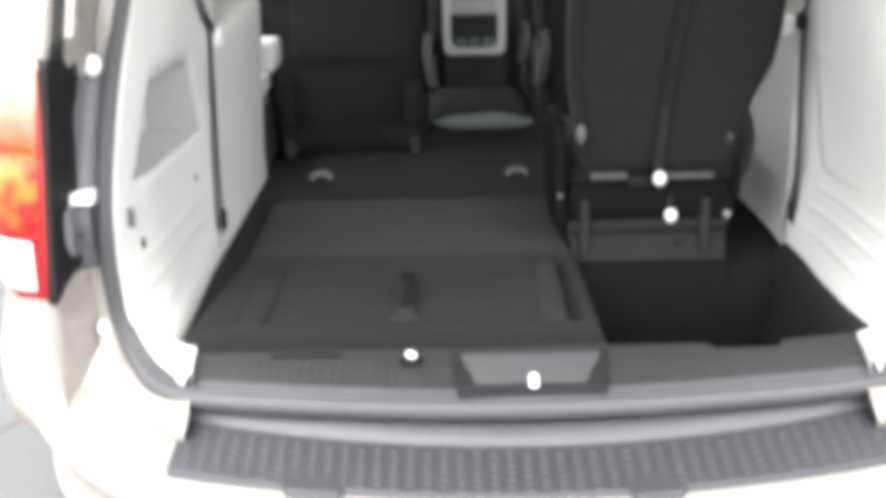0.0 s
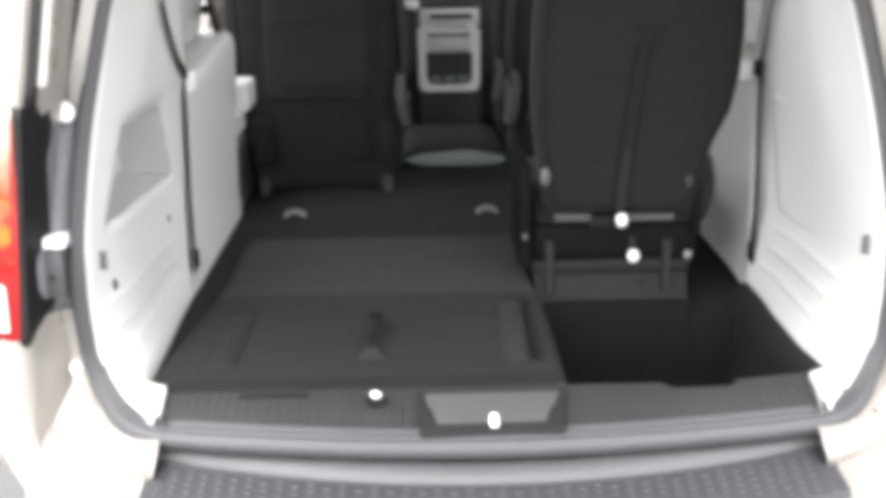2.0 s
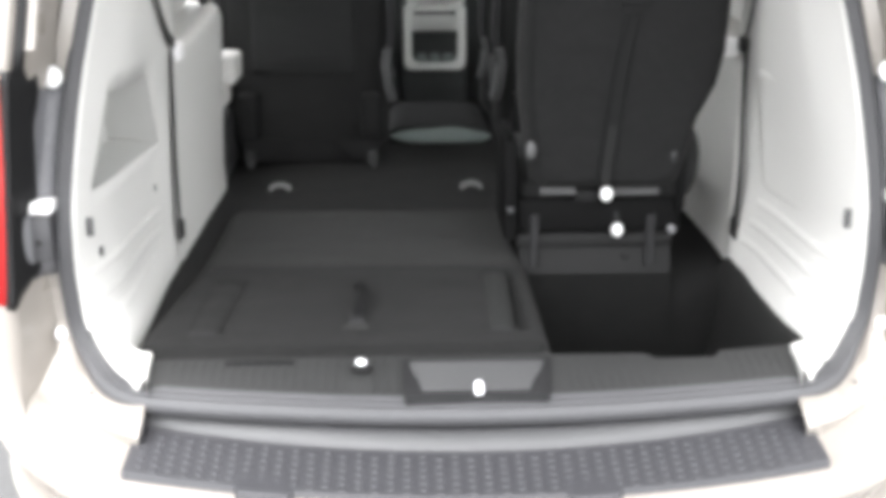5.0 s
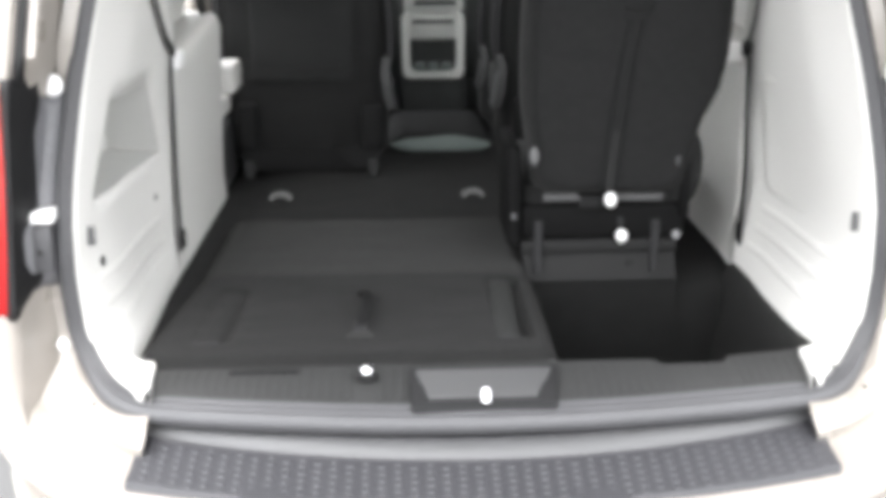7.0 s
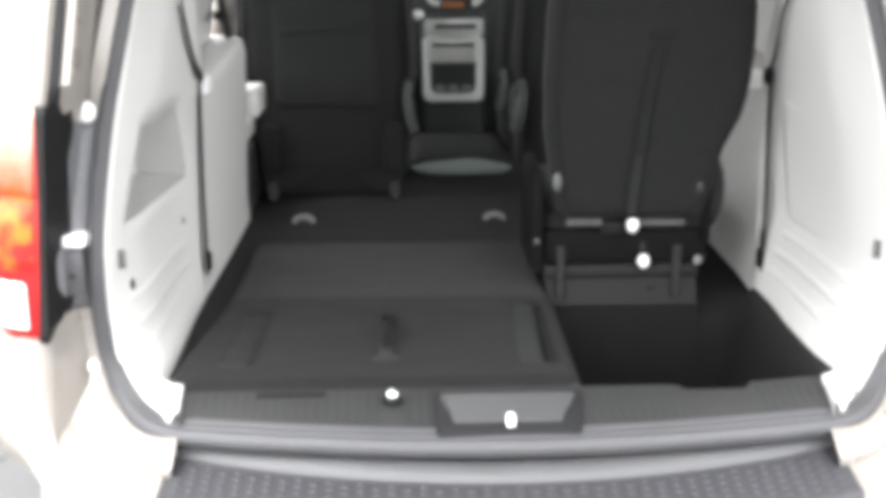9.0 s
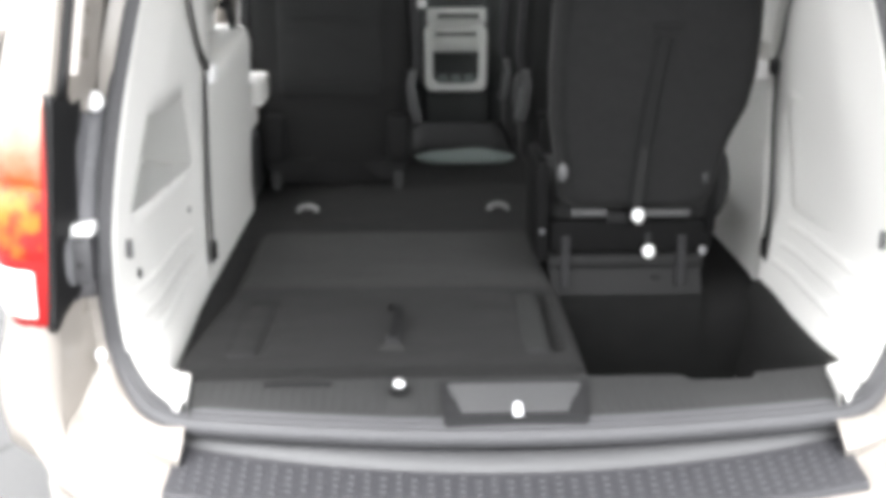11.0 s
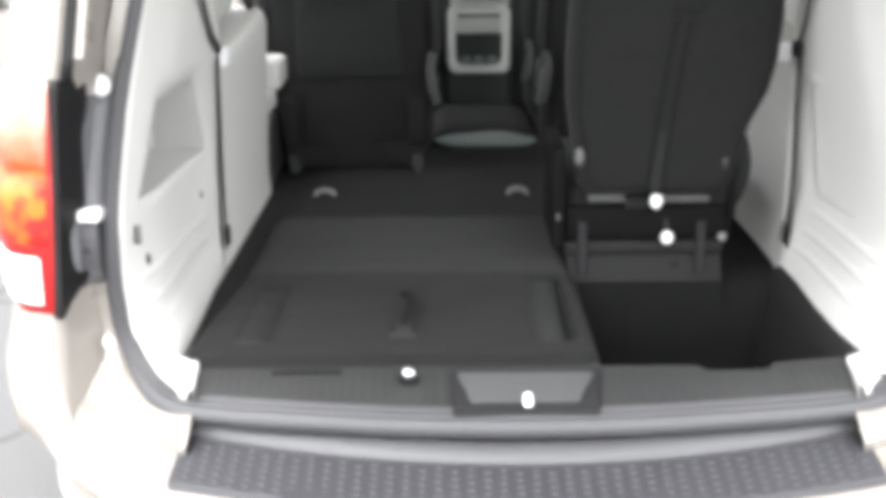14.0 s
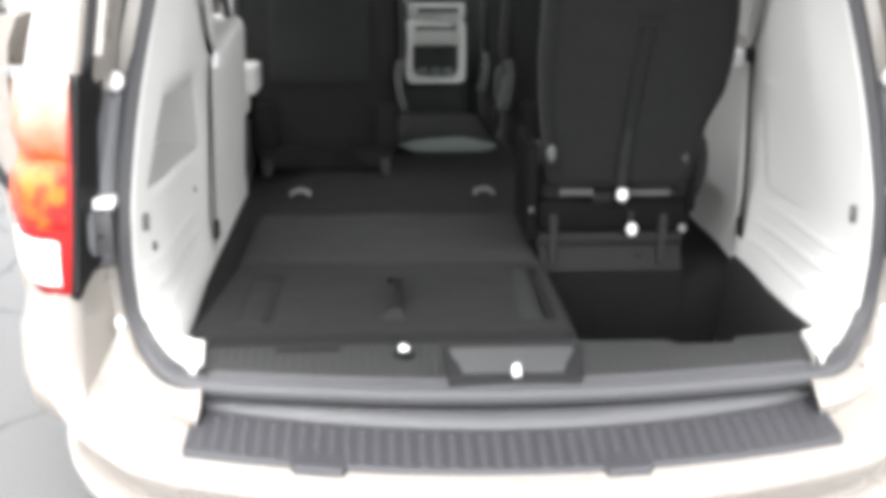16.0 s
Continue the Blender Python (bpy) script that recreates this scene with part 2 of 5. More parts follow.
def asphalt():
    m = mat("worn_asphalt", (0.074, 0.074, 0.075), 0.9, 0, 0.18, 0.6, 0.8, 90)
    t = m.node_tree
    b = t.nodes["Principled BSDF"]
    base = b.inputs["Base Color"].links[0].from_socket
    tc = t.nodes.new("ShaderNodeTexCoord")
    wob = t.nodes.new("ShaderNodeTexNoise")
    wob.inputs["Scale"].default_value = 3.0
    t.links.new(tc.outputs["Object"], wob.inputs["Vector"])
    add = t.nodes.new("ShaderNodeMixRGB")
    add.inputs["Fac"].default_value = 0.12
    t.links.new(tc.outputs["Object"], add.inputs["Color1"])
    t.links.new(wob.outputs["Color"], add.inputs["Color2"])
    v = t.nodes.new("ShaderNodeTexVoronoi")
    v.feature = "DISTANCE_TO_EDGE"
    v.inputs["Scale"].default_value = 0.9
    t.links.new(add.outputs[0], v.inputs["Vector"])
    r = t.nodes.new("ShaderNodeMapRange")
    r.inputs["From Max"].default_value = 0.012
    r.inputs["To Min"].default_value = 0.45
    t.links.new(v.outputs["Distance"], r.inputs["Value"])
    mul = t.nodes.new("ShaderNodeMixRGB")
    mul.blend_type = "MULTIPLY"
    mul.inputs["Fac"].default_value = 1
    t.links.new(base, mul.inputs["Color1"])
    t.links.new(r.outputs[0], mul.inputs["Color2"])
    t.links.new(mul.outputs[0], b.inputs["Base Color"])
    return m


ASPHALT = asphalt()

# ---- mesh tools ----


def finish(bm, name, material, angle=38):
    bmesh.ops.recalc_face_normals(bm, faces=bm.faces)
    me = bpy.data.meshes.new(name)
    bm.to_mesh(me)
    bm.free()
    me.materials.append(material)
    me.polygons.foreach_set("use_smooth", [True] * len(me.polygons))
    me.set_sharp_from_angle(angle=radians(angle))
    return me


def part(name, bm, material, parent, label="", angle=38):
    ob = new(name, finish(bm, name, material, angle))
    ob.parent = parent
    if label:
        ob["label"] = label
    return ob


def solo(name, bm, material, label, category, kind="", group="", angle=38):
    return tagged(new(name, finish(bm, name, material, angle)), label, category, group, kind)


def thing(name, label, category, at=(0, 0, 0), group="", kind=""):
    ob = new(name)
    ob.location = at
    ob.empty_display_size = 0.1
    return tagged(ob, label, category, group, kind)


def box(x0, x1, y0, y1, z0, z1, r=0.0, seg=2, bm=None):
    bm2 = bmesh.new()
    v = [bm2.verts.new((x, y, z)) for x in (x0, x1) for y in (y0, y1) for z in (z0, z1)]
    for f in ((0, 1, 3, 2), (4, 6, 7, 5), (0, 4, 5, 1), (2, 3, 7, 6), (0, 2, 6, 4), (1, 5, 7, 3)):
        bm2.faces.new([v[i] for i in f])
    if r:
        bmesh.ops.bevel(bm2, geom=bm2.edges[:], offset=r, segments=seg, profile=0.5, affect="EDGES")
    if bm is None:
        return bm2
    tmp = bpy.data.meshes.new("tmp")
    bm2.to_mesh(tmp)
    bm2.free()
    bm.from_mesh(tmp)
    bpy.data.meshes.remove(tmp)
    return bm


def loft(rings, loop=False, caps=False, bm=None):
    """Quads between rows of points; loop: each row closes on itself; caps: the first and last rows are filled."""
    bm = bm or bmesh.new()
    rows = [[bm.verts.new(p) for p in ring] for ring in rings]
    n = len(rows[0])
    for a, b in zip(rows, rows[1:]):
        for i in range(n if loop else n - 1):
            j = (i + 1) % n
            try:
                bm.faces.new((a[i], a[j], b[j], b[i]))
            except ValueError:
                pass
    if caps:
        bm.faces.new(rows[0])
        bm.faces.new(rows[-1][::-1])
    return bm


def smooth_line(pts, n):
    """n points on a Catmull-Rom curve through pts."""
    p = [Vector(q) for q in pts]
    p = [2 * p[0] - p[1]] + p + [2 * p[-1] - p[-2]]
    out = []
    for k in range(n):
        u = k / (n - 1) * (len(p) - 3)
        i = min(int(u), len(p) - 4)
        t = u - i
        a, b, c, d = p[i : i + 4]
        out.append(0.5 * (2 * b + (c - a) * t + (2 * a - 5 * b + 4 * c - d) * t * t + (3 * b - a - 3 * c + d) * t**3))
    return out


def sweep(path, profile, side, loop_profile=True, caps=True):
    """The profile (u, v) along path: u along side(k) made square to the path, v along the third axis."""
    rings = []
    for k, p in enumerate(path):
        t = (path[min(k + 1, len(path) - 1)] - path[max(k - 1, 0)]).normalized()
        s = Vector(side(k))
        s = (s - t * s.dot(t)).normalized()
        w = t.cross(s)
        rings.append([p + s * u + w * v for u, v in profile])
    return loft(rings, loop_profile, caps and loop_profile)


def tube(path, r, n=10):
    path = [Vector(p) for p in path]
    circle = [(r * math.cos(a), r * math.sin(a)) for a in [2 * math.pi * i / n for i in range(n)]]
    d = (path[-1] - path[0]).normalized()
    ref = Vector((0, 0, 1)) if abs(d.z) < 0.8 else Vector((1, 0, 0))
    return sweep(path, circle, lambda k: ref)


def ball(c, r, sx=1, sy=1, sz=1, seg=16):
    bm = bmesh.new()
    bmesh.ops.create_uvsphere(bm, u_segments=seg, v_segments=seg // 2 + 2, radius=r)
    for v in bm.verts:
        v.co = Vector((v.co.x * sx + c[0], v.co.y * sy + c[1], v.co.z * sz + c[2]))
    return bm


def sheet(fn, us, vs):
    return loft([[fn(u, v) for u in us] for v in vs])


def lin(a, b, n):
    return [a + (b - a) * i / (n - 1) for i in range(n)]


def interp(x, xs, ys):
    return float(np.interp(x, xs, ys))


def solid(ob, t, offset=0.0):
    m = ob.modifiers.new("thickness", "SOLIDIFY")
    m.thickness, m.offset = min(t, 0.03), 0.0
    return ob


def pad_outline(outline, y_of, layers, bm=None):
    """Upholstery from an outline in x and z: layers of (inset, depth)."""
    cx = sum(p[0] for p in outline) / len(outline)
    cz = sum(p[1] for p in outline) / len(outline)
    hx = max(abs(p[0] - cx) for p in outline)
    hz = max(abs(p[1] - cz) for p in outline)
    rings = []
    for inset, depth in layers:
        rings.append([(cx + (x - cx) * (1 - inset / hx), y_of(z) + depth, cz + (z - cz) * (1 - inset / hz)) for x, z in outline])
    return loft(rings, True, True, bm)


def rounded(x0, x1, z0, z1, r, n=5):
    out = []
    for cx, cz, a0 in ((x1 - r, z1 - r, 0), (x0 + r, z1 - r, 90), (x0 + r, z0 + r, 180), (x1 - r, z0 + r, 270)):
        out += [(cx + r * math.cos(radians(a0 + 90 * i / n)), cz + r * math.sin(radians(a0 + 90 * i / n))) for i in range(n + 1)]
    return out


# ---- ground ----
bm = bmesh.new()
bmesh.ops.create_grid(bm, x_segments=20, y_segments=20, size=400)
solo("ground", bm, ASPHALT, "light grey worn cracked asphalt parking lot", "ground", "structure")

# ---- shape of the opening ----
OPEN_Z = [0.60, 0.617, 0.655, 0.70, 0.78, 0.86, 0.98, 1.12, 1.265, 1.385, 1.60, 1.72]
OPEN_X = [0.58, 0.632, 0.679, 0.702, 0.711, 0.710, 0.703, 0.685, 0.656, 0.628, 0.575, 0.50]


def open_x(z):
    return interp(z, OPEN_Z, OPEN_X)


def open_y(z):
    return 0.07 + 0.22 * max(0.0, z - 0.9) if z > 0.7 else interp(z, [0.60, 0.617, 0.66, 0.70], [-0.05, 0.015, 0.055, 0.068])


def sill_y(x):
    return -0.125 + 0.22 * x * x


# ---- the van's shell ----
van = thing("minivan", "pearl white minivan with its tailgate and sliding door open", "minivan")

LX_Z = [0.30, 0.42, 0.56, 0.66, 0.71, 0.77, 0.95, 1.16, 1.30, 1.45, 1.60, 1.75, 1.82]
LX = [0.80, 0.797, 0.795, 0.793, 0.791, 0.789, 0.781, 0.768, 0.752, 0.735, 0.70, 0.62, 0.45]
LY = [0.0, -0.04, -0.05, -0.040, -0.034, -0.028, -0.015, 0.0, 0.03, 0.065, 0.11, 0.19, 0.3]
BULGE = [0.10, 0.125, 0.145, 0.150, 0.136, 0.126, 0.138, 0.134, 0.118, 0.088, 0.075, 0.06, 0.05]


def shell_columns(z):
    xl, yl, w = interp(z, LX_Z, LX), interp(z, LX_Z, LY), interp(z, LX_Z, BULGE)
    return [
        (xl, yl), (xl + 0.35 * w, yl + 0.008), (xl + 0.62 * w, yl + 0.03), (xl + 0.83 * w, yl + 0.075),
        (xl + w, yl + 0.16), (xl + 1.12 * w, yl + 0.32), (xl + 1.25 * w, 0.8),
    ]


ZS = [0.30, 0.36, 0.42, 0.5, 0.56, 0.63, 0.645, 0.67, 0.70, 0.735, 0.77, 0.85, 0.95, 1.05, 1.16, 1.23, 1.30, 1.38, 1.45, 1.52, 1.60, 1.68, 1.75]
for s in (-1, 1):
    # the lower edge follows the bumper's rising top
    rings = []
    for f in (1.0, 0.66, 0.33):
        rings.append([(s * (x - 0.004 * f - 0.018 * f * f * (d > 0.95)), y - 0.022 * f * f * d, 0.67 - (0.67 - zb) * f) for (x, y), zb, d in zip(shell_columns(0.67 - 0.04 * f), (0.515, 0.530, 0.560, 0.600, 0.645, 0.655, 0.655), (1, 1, 0.9, 0.6, 0.2, 0, 0))])
    bm = loft(rings + [[(s * x, y, z) for x, y in shell_columns(z)] for z in ZS if 0.66 < z < 1.21])
    loft([[(s * x, y, z) for x, y in shell_columns(z)[:6]] for z in ZS if z > 1.15], bm=bm)
    bmesh.ops.remove_doubles(bm, verts=bm.verts, dist=0.0005)
    solid(part("quarter_panel", bm, PAINT, van), 0.012, 1 if s > 0 else -1)
    # gutter between the seal and the outer skin
    rows = []
    for z in [0.54, 0.58, 0.60, 0.617, 0.64, 0.66, 0.70, 0.75, 0.80, 0.86, 0.95, 1.05, 1.12, 1.2, 1.3, 1.4, 1.5, 1.6, 1.7]:
        ox, oy, xl, yl = open_x(z), open_y(z), interp(z, LX_Z, LX), interp(z, LX_Z, LY)
        if z > 1.15:
            mid = 0.5 * (ox + 0.052 + xl - 0.042)
            rows.append([(s * (ox + 0.005), oy + 0.03, z), (s * (ox + 0.026), oy - 0.014, z), (s * (ox + 0.048), oy - 0.018, z), (s * (ox + 0.053), oy + 0.004, z), (s * mid, oy + 0.006, z), (s * (xl - 0.043), yl + 0.02, z), (s * (xl - 0.037), yl + 0.006, z), (s * (xl - 0.012), yl - 0.001, z), (s * xl, yl + 0.002, z)])
            continue
        oy = max(oy, 0.055)
        ledge = interp(z, [0.59, 0.79, 0.95, 1.15], [0.738, 0.757, 0.752, 0.72])
        rows.append([
            (s * (ox + 0.005), oy + 0.03, z), (s * (ox + 0.026), oy + 0.012, z), (s * ledge, oy + 0.006, z), (s * (ledge + 0.004), oy + 0.006, z),
            (s * (0.72 * ledge + 0.28 * xl), 0.95 * oy + 0.05 * yl, z), (s * (0.5 * (ledge + xl)), 0.74 * oy + 0.26 * yl, z), (s * (0.25 * ledge + 0.75 * xl), 0.40 * oy + 0.60 * yl, z), (s * (0.06 * ledge + 0.94 * xl), 0.06 * oy + 0.94 * yl, z), (s * xl, yl, z),
        ])
    solid(part("door_gutter", loft(rows), PAINT, van), 0.004)

# roof and the rest of the shell, closing the car
rows = []
for y in (0.25, 0.5, 1.5, 2.6, 3.4):
    zt = 1.80 if y < 3 else 1.70
    rows.append([(x, y, zt - 0.10 * (abs(x) / 0.72) ** 3) for x in lin(-0.72, 0.72, 13)])
solid(part("roof", loft(rows), PAINT, van), 0.03, -1)
rows = []
for y, z in ((3.4, 1.70), (3.8, 1.38), (4.15, 1.12)):
    w = 0.70 + 0.18 * (1.7 - z)
    rows.append([(x, y, z) for x in lin(-w, w, 7)])
ws = part("windscreen", loft(rows), GLASS, van)
ws.visible_shadow = False
rows = [[(x, y, z) for x in lin(-0.85, 0.85, 7)] for y, z in ((4.15, 1.12), (4.6, 1.02), (4.9, 0.85), (4.95, 0.3))]
solid(part("bonnet", loft(rows), PAINT, van), 0.02)
rows = [[(x, y, 0.30) for x in lin(-0.8, 0.8, 7)] for y in (0.2, 4.9)]
part("underbody", loft(rows), PLASTIC_BLACK, van)
# sides ahead of the quarter panels
for s in (-1, 1):
    if s > 0:
        spans = [(0.8, 1.5), (1.5, 2.6), (2.6, 3.9)]
    else:
        spans = [(0.8, 1.5), (2.9, 3.9)]
    for y0, y1 in spans:
        bm = loft([[(s * interp(z, [0.30, 0.7, 1.1, 1.2], [0.93, 0.98, 0.975, 0.95]), y, z) for z in lin(0.30, 1.2, 7)] for y in (y0, y1)])
        solid(part("side_panel", bm, PAINT, van), 0.06, -1 if s > 0 else 1)
    for y0, y1 in [(0.36, 1.42)] + spans[1:]:
        bm = loft([[(s * interp(z, [1.2, 1.72], [0.93, 0.72]), y, z) for z in lin(1.2, 1.70, 5)] for y in (y0 + 0.06, y1 - 0.06)])
        g = part("side_window", bm, GLASS, van)
        g.visible_shadow = False
    for y in (1.45, 2.6 if s > 0 else 2.95, 3.45):
        bm = loft([[(s * (interp(z, [1.15, 1.74], [0.95, 0.70])), y + d, z) for z in lin(1.15, 1.74, 5)] for d in (-0.06, 0.06)])
        solid(part("pillar", bm, PAINT, van), 0.05, -1 if s > 0 else 1)

# wheels under the body
for x in (-0.80, 0.80):
    for y in (0.95, 3.95):
        w = part("wheel", bmesh.new(), TYRE, van)
        q = 1 if x > 0 else -1
        ring = lambda r_, d: [(x + q * (0.10 - d), y + r_ * math.cos(a), 0.34 + r_ * math.sin(a)) for a in [2 * math.pi * i / 28 for i in range(28)]]
        part("tyre", loft([ring(r_, d) for r_, d in ((0.21, 0.0), (0.31, 0.0), (0.335, 0.03), (0.34, 0.1), (0.335, 0.17), (0.31, 0.2))], True), TYRE, w)
        part("rim", loft([ring(r_, d) for r_, d in ((0.03, 0.0), (0.10, 0.015), (0.19, 0.02), (0.212, 0.005))], True, True), SILVER, w)

# raised tailgate over the opening
rows = [[(x, y, z - 0.05 * (abs(x) / 0.62) ** 2) for x in lin(-0.70, 0.70, 9)] for y, z in ((0.22, 1.80), (-0.1, 1.92), (-0.5, 2.0), (-0.85, 2.0), (-0.98, 1.95))]
gate = part("tailgate", loft(rows), PAINT, van, "raised pearl white tailgate")
solid(gate, 0.05, 1)

# open sliding door on the left
DZ = [0.36, 0.6, 0.80, 0.88, 0.94, 1.07, 1.157, 1.22, 1.25, 1.31, 1.43, 1.6, 1.72]
DX = [1.06, 1.09, 1.11, 1.13, 1.15, 1.158, 1.148, 1.122, 1.105, 1.088, 1.062, 1.0, 0.92]


def door_x(z):
    return -interp(z, DZ, DX)


zz = lin(0.40, 1.22, 14)
bm = loft([[(door_x(z) + ins, y, z) for z in zz] + [(door_x(z) + 0.085 - ins * 0.3, y, z) for z in reversed(zz)] for y, ins in ((0.60, 0.012), (0.612, 0.0), (1.75, 0.0), (1.76, 0.01))], True, True)
sd = part("sliding_door", bm, PAINT, van, "open sliding side door, pearl white")
zz = lin(1.22, 1.72, 8)
bm = loft([[(door_x(z) + a, y, z) for z in zz] for a, y in ((0.0, 0.60), (0.0, 0.76))])
solid(part("window_frame", bm, PAINT, sd), 0.05, -1)
bm = loft([[(door_x(z) + 0.02, y, z) for z in lin(1.22, 1.70, 6)] for y in (0.77, 1.74)])
part("pane", bm, GLASS, sd).visible_shadow = False
path = smooth_line([(-1.116, 0.594, 1.225), (-1.126, 0.594, 1.20), (-1.142, 0.594, 1.12), (-1.146, 0.594, 1.02), (-1.138, 0.594, 0.93), (-1.110, 0.594, 0.86), (-1.05, 0.594, 0.79)], 30)
part("door_seal", sweep(path, [(-0.011, -0.005), (0.010, -0.005), (0.010, 0.005), (-0.011, 0.005)], lambda k: (1, 0, -0.1)), PLASTIC_BLACK, sd, "black rubber door seal")
part("latch", box(-1.075, -1.03, 0.585, 0.60, 1.08, 1.11, 0.004), STEEL, sd)

# ---- tail lights ----
for s in (-1, 1):
    tl = part("tail_light", bmesh.new(), PLASTIC_BLACK, van, "red, amber and clear wrap-around tail light")

    def lens(u, z, out=0.0):
        """A place on the lamp: u from its inner edge round the corner."""
        cols = shell_columns(z)
        cs = [c[0] for c in cols[:6]]
        ys = [c[1] for c in cols[:6]]
        k = u * 5
        x, y = interp(k, range(6), cs), interp(k, range(6), ys)
        n = Vector((0.25 + 0.75 * u, -1.0 + u, 0)).normalized()
        return (s * (x + n.x * out), y + n.y * out, z)

    def swell(z, u):
        return 0.010 + 0.012 * math.sin(max(0.0, min(1.0, (z - 0.75) / 0.42)) * math.pi) - 0.016 * min(1.0, 1.5 * u) * math.exp(-(((z - 1.018) / 0.026) ** 2))

    def lens_low(u):
        """Lower outline of the lamp, rising round the corner."""
        return 0.762 + 0.16 * max(0.0, u - 0.30) ** 1.5

    def lens_piece(name, z0, z1, u0, u1, material, extra=0.0, rise=1.0, label=""):
        us, vs = lin(u0, u1, 14), lin(0, 1, 16)
        rows = []
        for j, v in enumerate(vs):
            row = []
            for i, u in enumerate(us):
                low = z0 + rise * (lens_low(u) - 0.762)
                zz = low + (z1 - low) * v
                edge = min(i, 13 - i, j, 15 - j)
                row.append(lens(u, zz, extra + swell(zz, u) - (0.008 if edge == 0 else 0.0)))
            rows.append(row)
        return part(name, loft(rows), material, tl, label)

    lens_piece("red_lens", 0.762, 1.166, 0.0, 0.98, LENS_RED, 0.0, 1.0, "red outer lens")
    lens_piece("pale_lens", 1.015, 1.162, 0.04, 0.80, LENS_PALE, 0.010, 1.6, "pale pink upper lens")
    lens_piece("orange_lens", 0.888, 1.085, 0.045, 0.66, LENS_ORANGE, 0.006, 0.5, "orange middle lens")
    lens_piece("clear_lens", 0.784, 0.874, 0.085, 0.78, LENS_CLEAR, 0.004, 0.9, "clear reversing lens")
    rows = []
    for z in lin(0.765, 1.168, 24):
        xl, yl = interp(z, LX_Z, LX), interp(z, LX_Z, LY)
        xi = interp(z, [0.765, 0.80, 0.825, 0.84, 0.90, 0.925, 1.07, 1.10, 1.168], [0.786, 0.768, 0.766, 0.771, 0.771, 0.764, 0.756, 0.748, 0.738])
        rows.append([(s * (xl + 0.014), yl + 0.0, z), (s * (xl + 0.004), yl - 0.013, z), (s * (xl - 0.003), yl - 0.015, z), (s * (0.7 * xl + 0.3 * xi), yl + 0.002, z), (s * (0.35 * xl + 0.65 * xi), 0.03, z), (s * xi, 0.055, z), (s * (xi + 0.004), 0.10, z)])
    bm = loft(rows)
    solid(part("lamp_housing", bm, HOUSING_BLACK, tl, "black plastic lamp housing"), 0.006)
    # black strip above the lamp
    bm = loft([[(s * (xl + d), yl - 0.004 + e, z) for d, e in ((-0.007, 0.003), (-0.008, -0.003), (-0.021, -0.002), (-0.023, 0.006))]
               for z, xl, yl in [(z, interp(z, LX_Z, LX), interp(z, LX_Z, LY)) for z in lin(1.16, 1.74, 14)]])
    solid(part("black_moulding", bm, HOUSING_BLACK, van), 0.004)
    # grey gutter panel, bracket and buffers
    rows = []
    for z in lin(0.795, 1.13, 10):
        oy, xl, yl = max(open_y(z), 0.055), interp(z, LX_Z, LX), interp(z, LX_Z, LY)
        ledge = interp(z, [0.59, 0.79, 0.95, 1.15], [0.738, 0.757, 0.752, 0.72])
        rows.append([(s * (open_x(z) + 0.020), oy + 0.006, z)] + [(s * (ledge + f * (xl - ledge)), oy - g * (oy - yl) - 0.007, z) for f, g in ((0.0, 0.0), (0.28, 0.05), (0.5, 0.26), (0.75, 0.60))])
    bm = loft(rows)
    solid(part("gutter_panel", bm, GUTTER_GREY, van, "grey metal gutter panel"), 0.004)
    br = part("hinge_bracket", box(*sorted((s * 0.737, s * 0.793)), 0.035, 0.085, 0.826, 0.908, 0.004), BRACKET, van, "grey steel bracket with a bolt hole")
    part("bracket_tab", box(*sorted((s * 0.731, s * 0.780)), 0.032, 0.085, 0.913, 0.934, 0.005), WHITE_CAP, br)
    part("bolt_hole", ball((s * 0.757, 0.035, 0.862), 0.0065, 1, 0.4, 1, 10), PLASTIC_BLACK, br)
    for z in (1.072, 1.043):
        part("plug", ball((s * 0.746, open_y(z) - 0.009, z), 0.0065, 1, 0.6, 0.8, 10), PLASTIC_DARK, van)
    part("rubber_buffer", ball((s * 0.727, 0.104, 1.141), 0.018, 1, 0.8, 1.1), WHITE_CAP, van, "white buffer knob")
    part("rubber_buffer", ball((s * 0.737, 0.040, 0.690), 0.0098, 1, 0.8, 1.25), WHITE_CAP, van, "white buffer knob")
    part("drain_plug", ball((s * 0.680, -0.008, 0.592), 0.0075, 1.1, 0.8, 0.9, 10), PLASTIC_DARK, van)

# painted corner between the seal and the bumper
for s in (-1, 1):
    d = 0.020 if s > 0 else 0.004
    top = smooth_line([(0.574 - d, -0.078, 0.600), (0.62, -0.035, 0.598), (0.662, 0.002, 0.604), (0.70, 0.030, 0.628), (0.718, 0.046, 0.664), (0.726, 0.066, 0.705)], 24)
    low = smooth_line([(0.578 - d, -0.128, 0.562), (0.632, -0.084, 0.562), (0.686, -0.040, 0.566), (0.724, -0.004, 0.592), (0.741, 0.026, 0.645), (0.750, 0.062, 0.705)], 24)
    mid = [(a + b) / 2 + Vector((-0.002, -0.004, 0.004)) for a, b in zip(top, low)]
    under = [p + Vector((0.003, 0.010, -0.018)) for p in low]
    foot = [p + Vector((0.004, 0.020, -0.06)) for p in low]
    bm = loft([[(s * p.x, p.y, p.z) for p in row] for row in ([p + Vector((-0.006, 0.02, -0.004)) for p in top], top, mid, low, under, foot)])
    part("bumper_corner", bm, PAINT, van, angle=50)

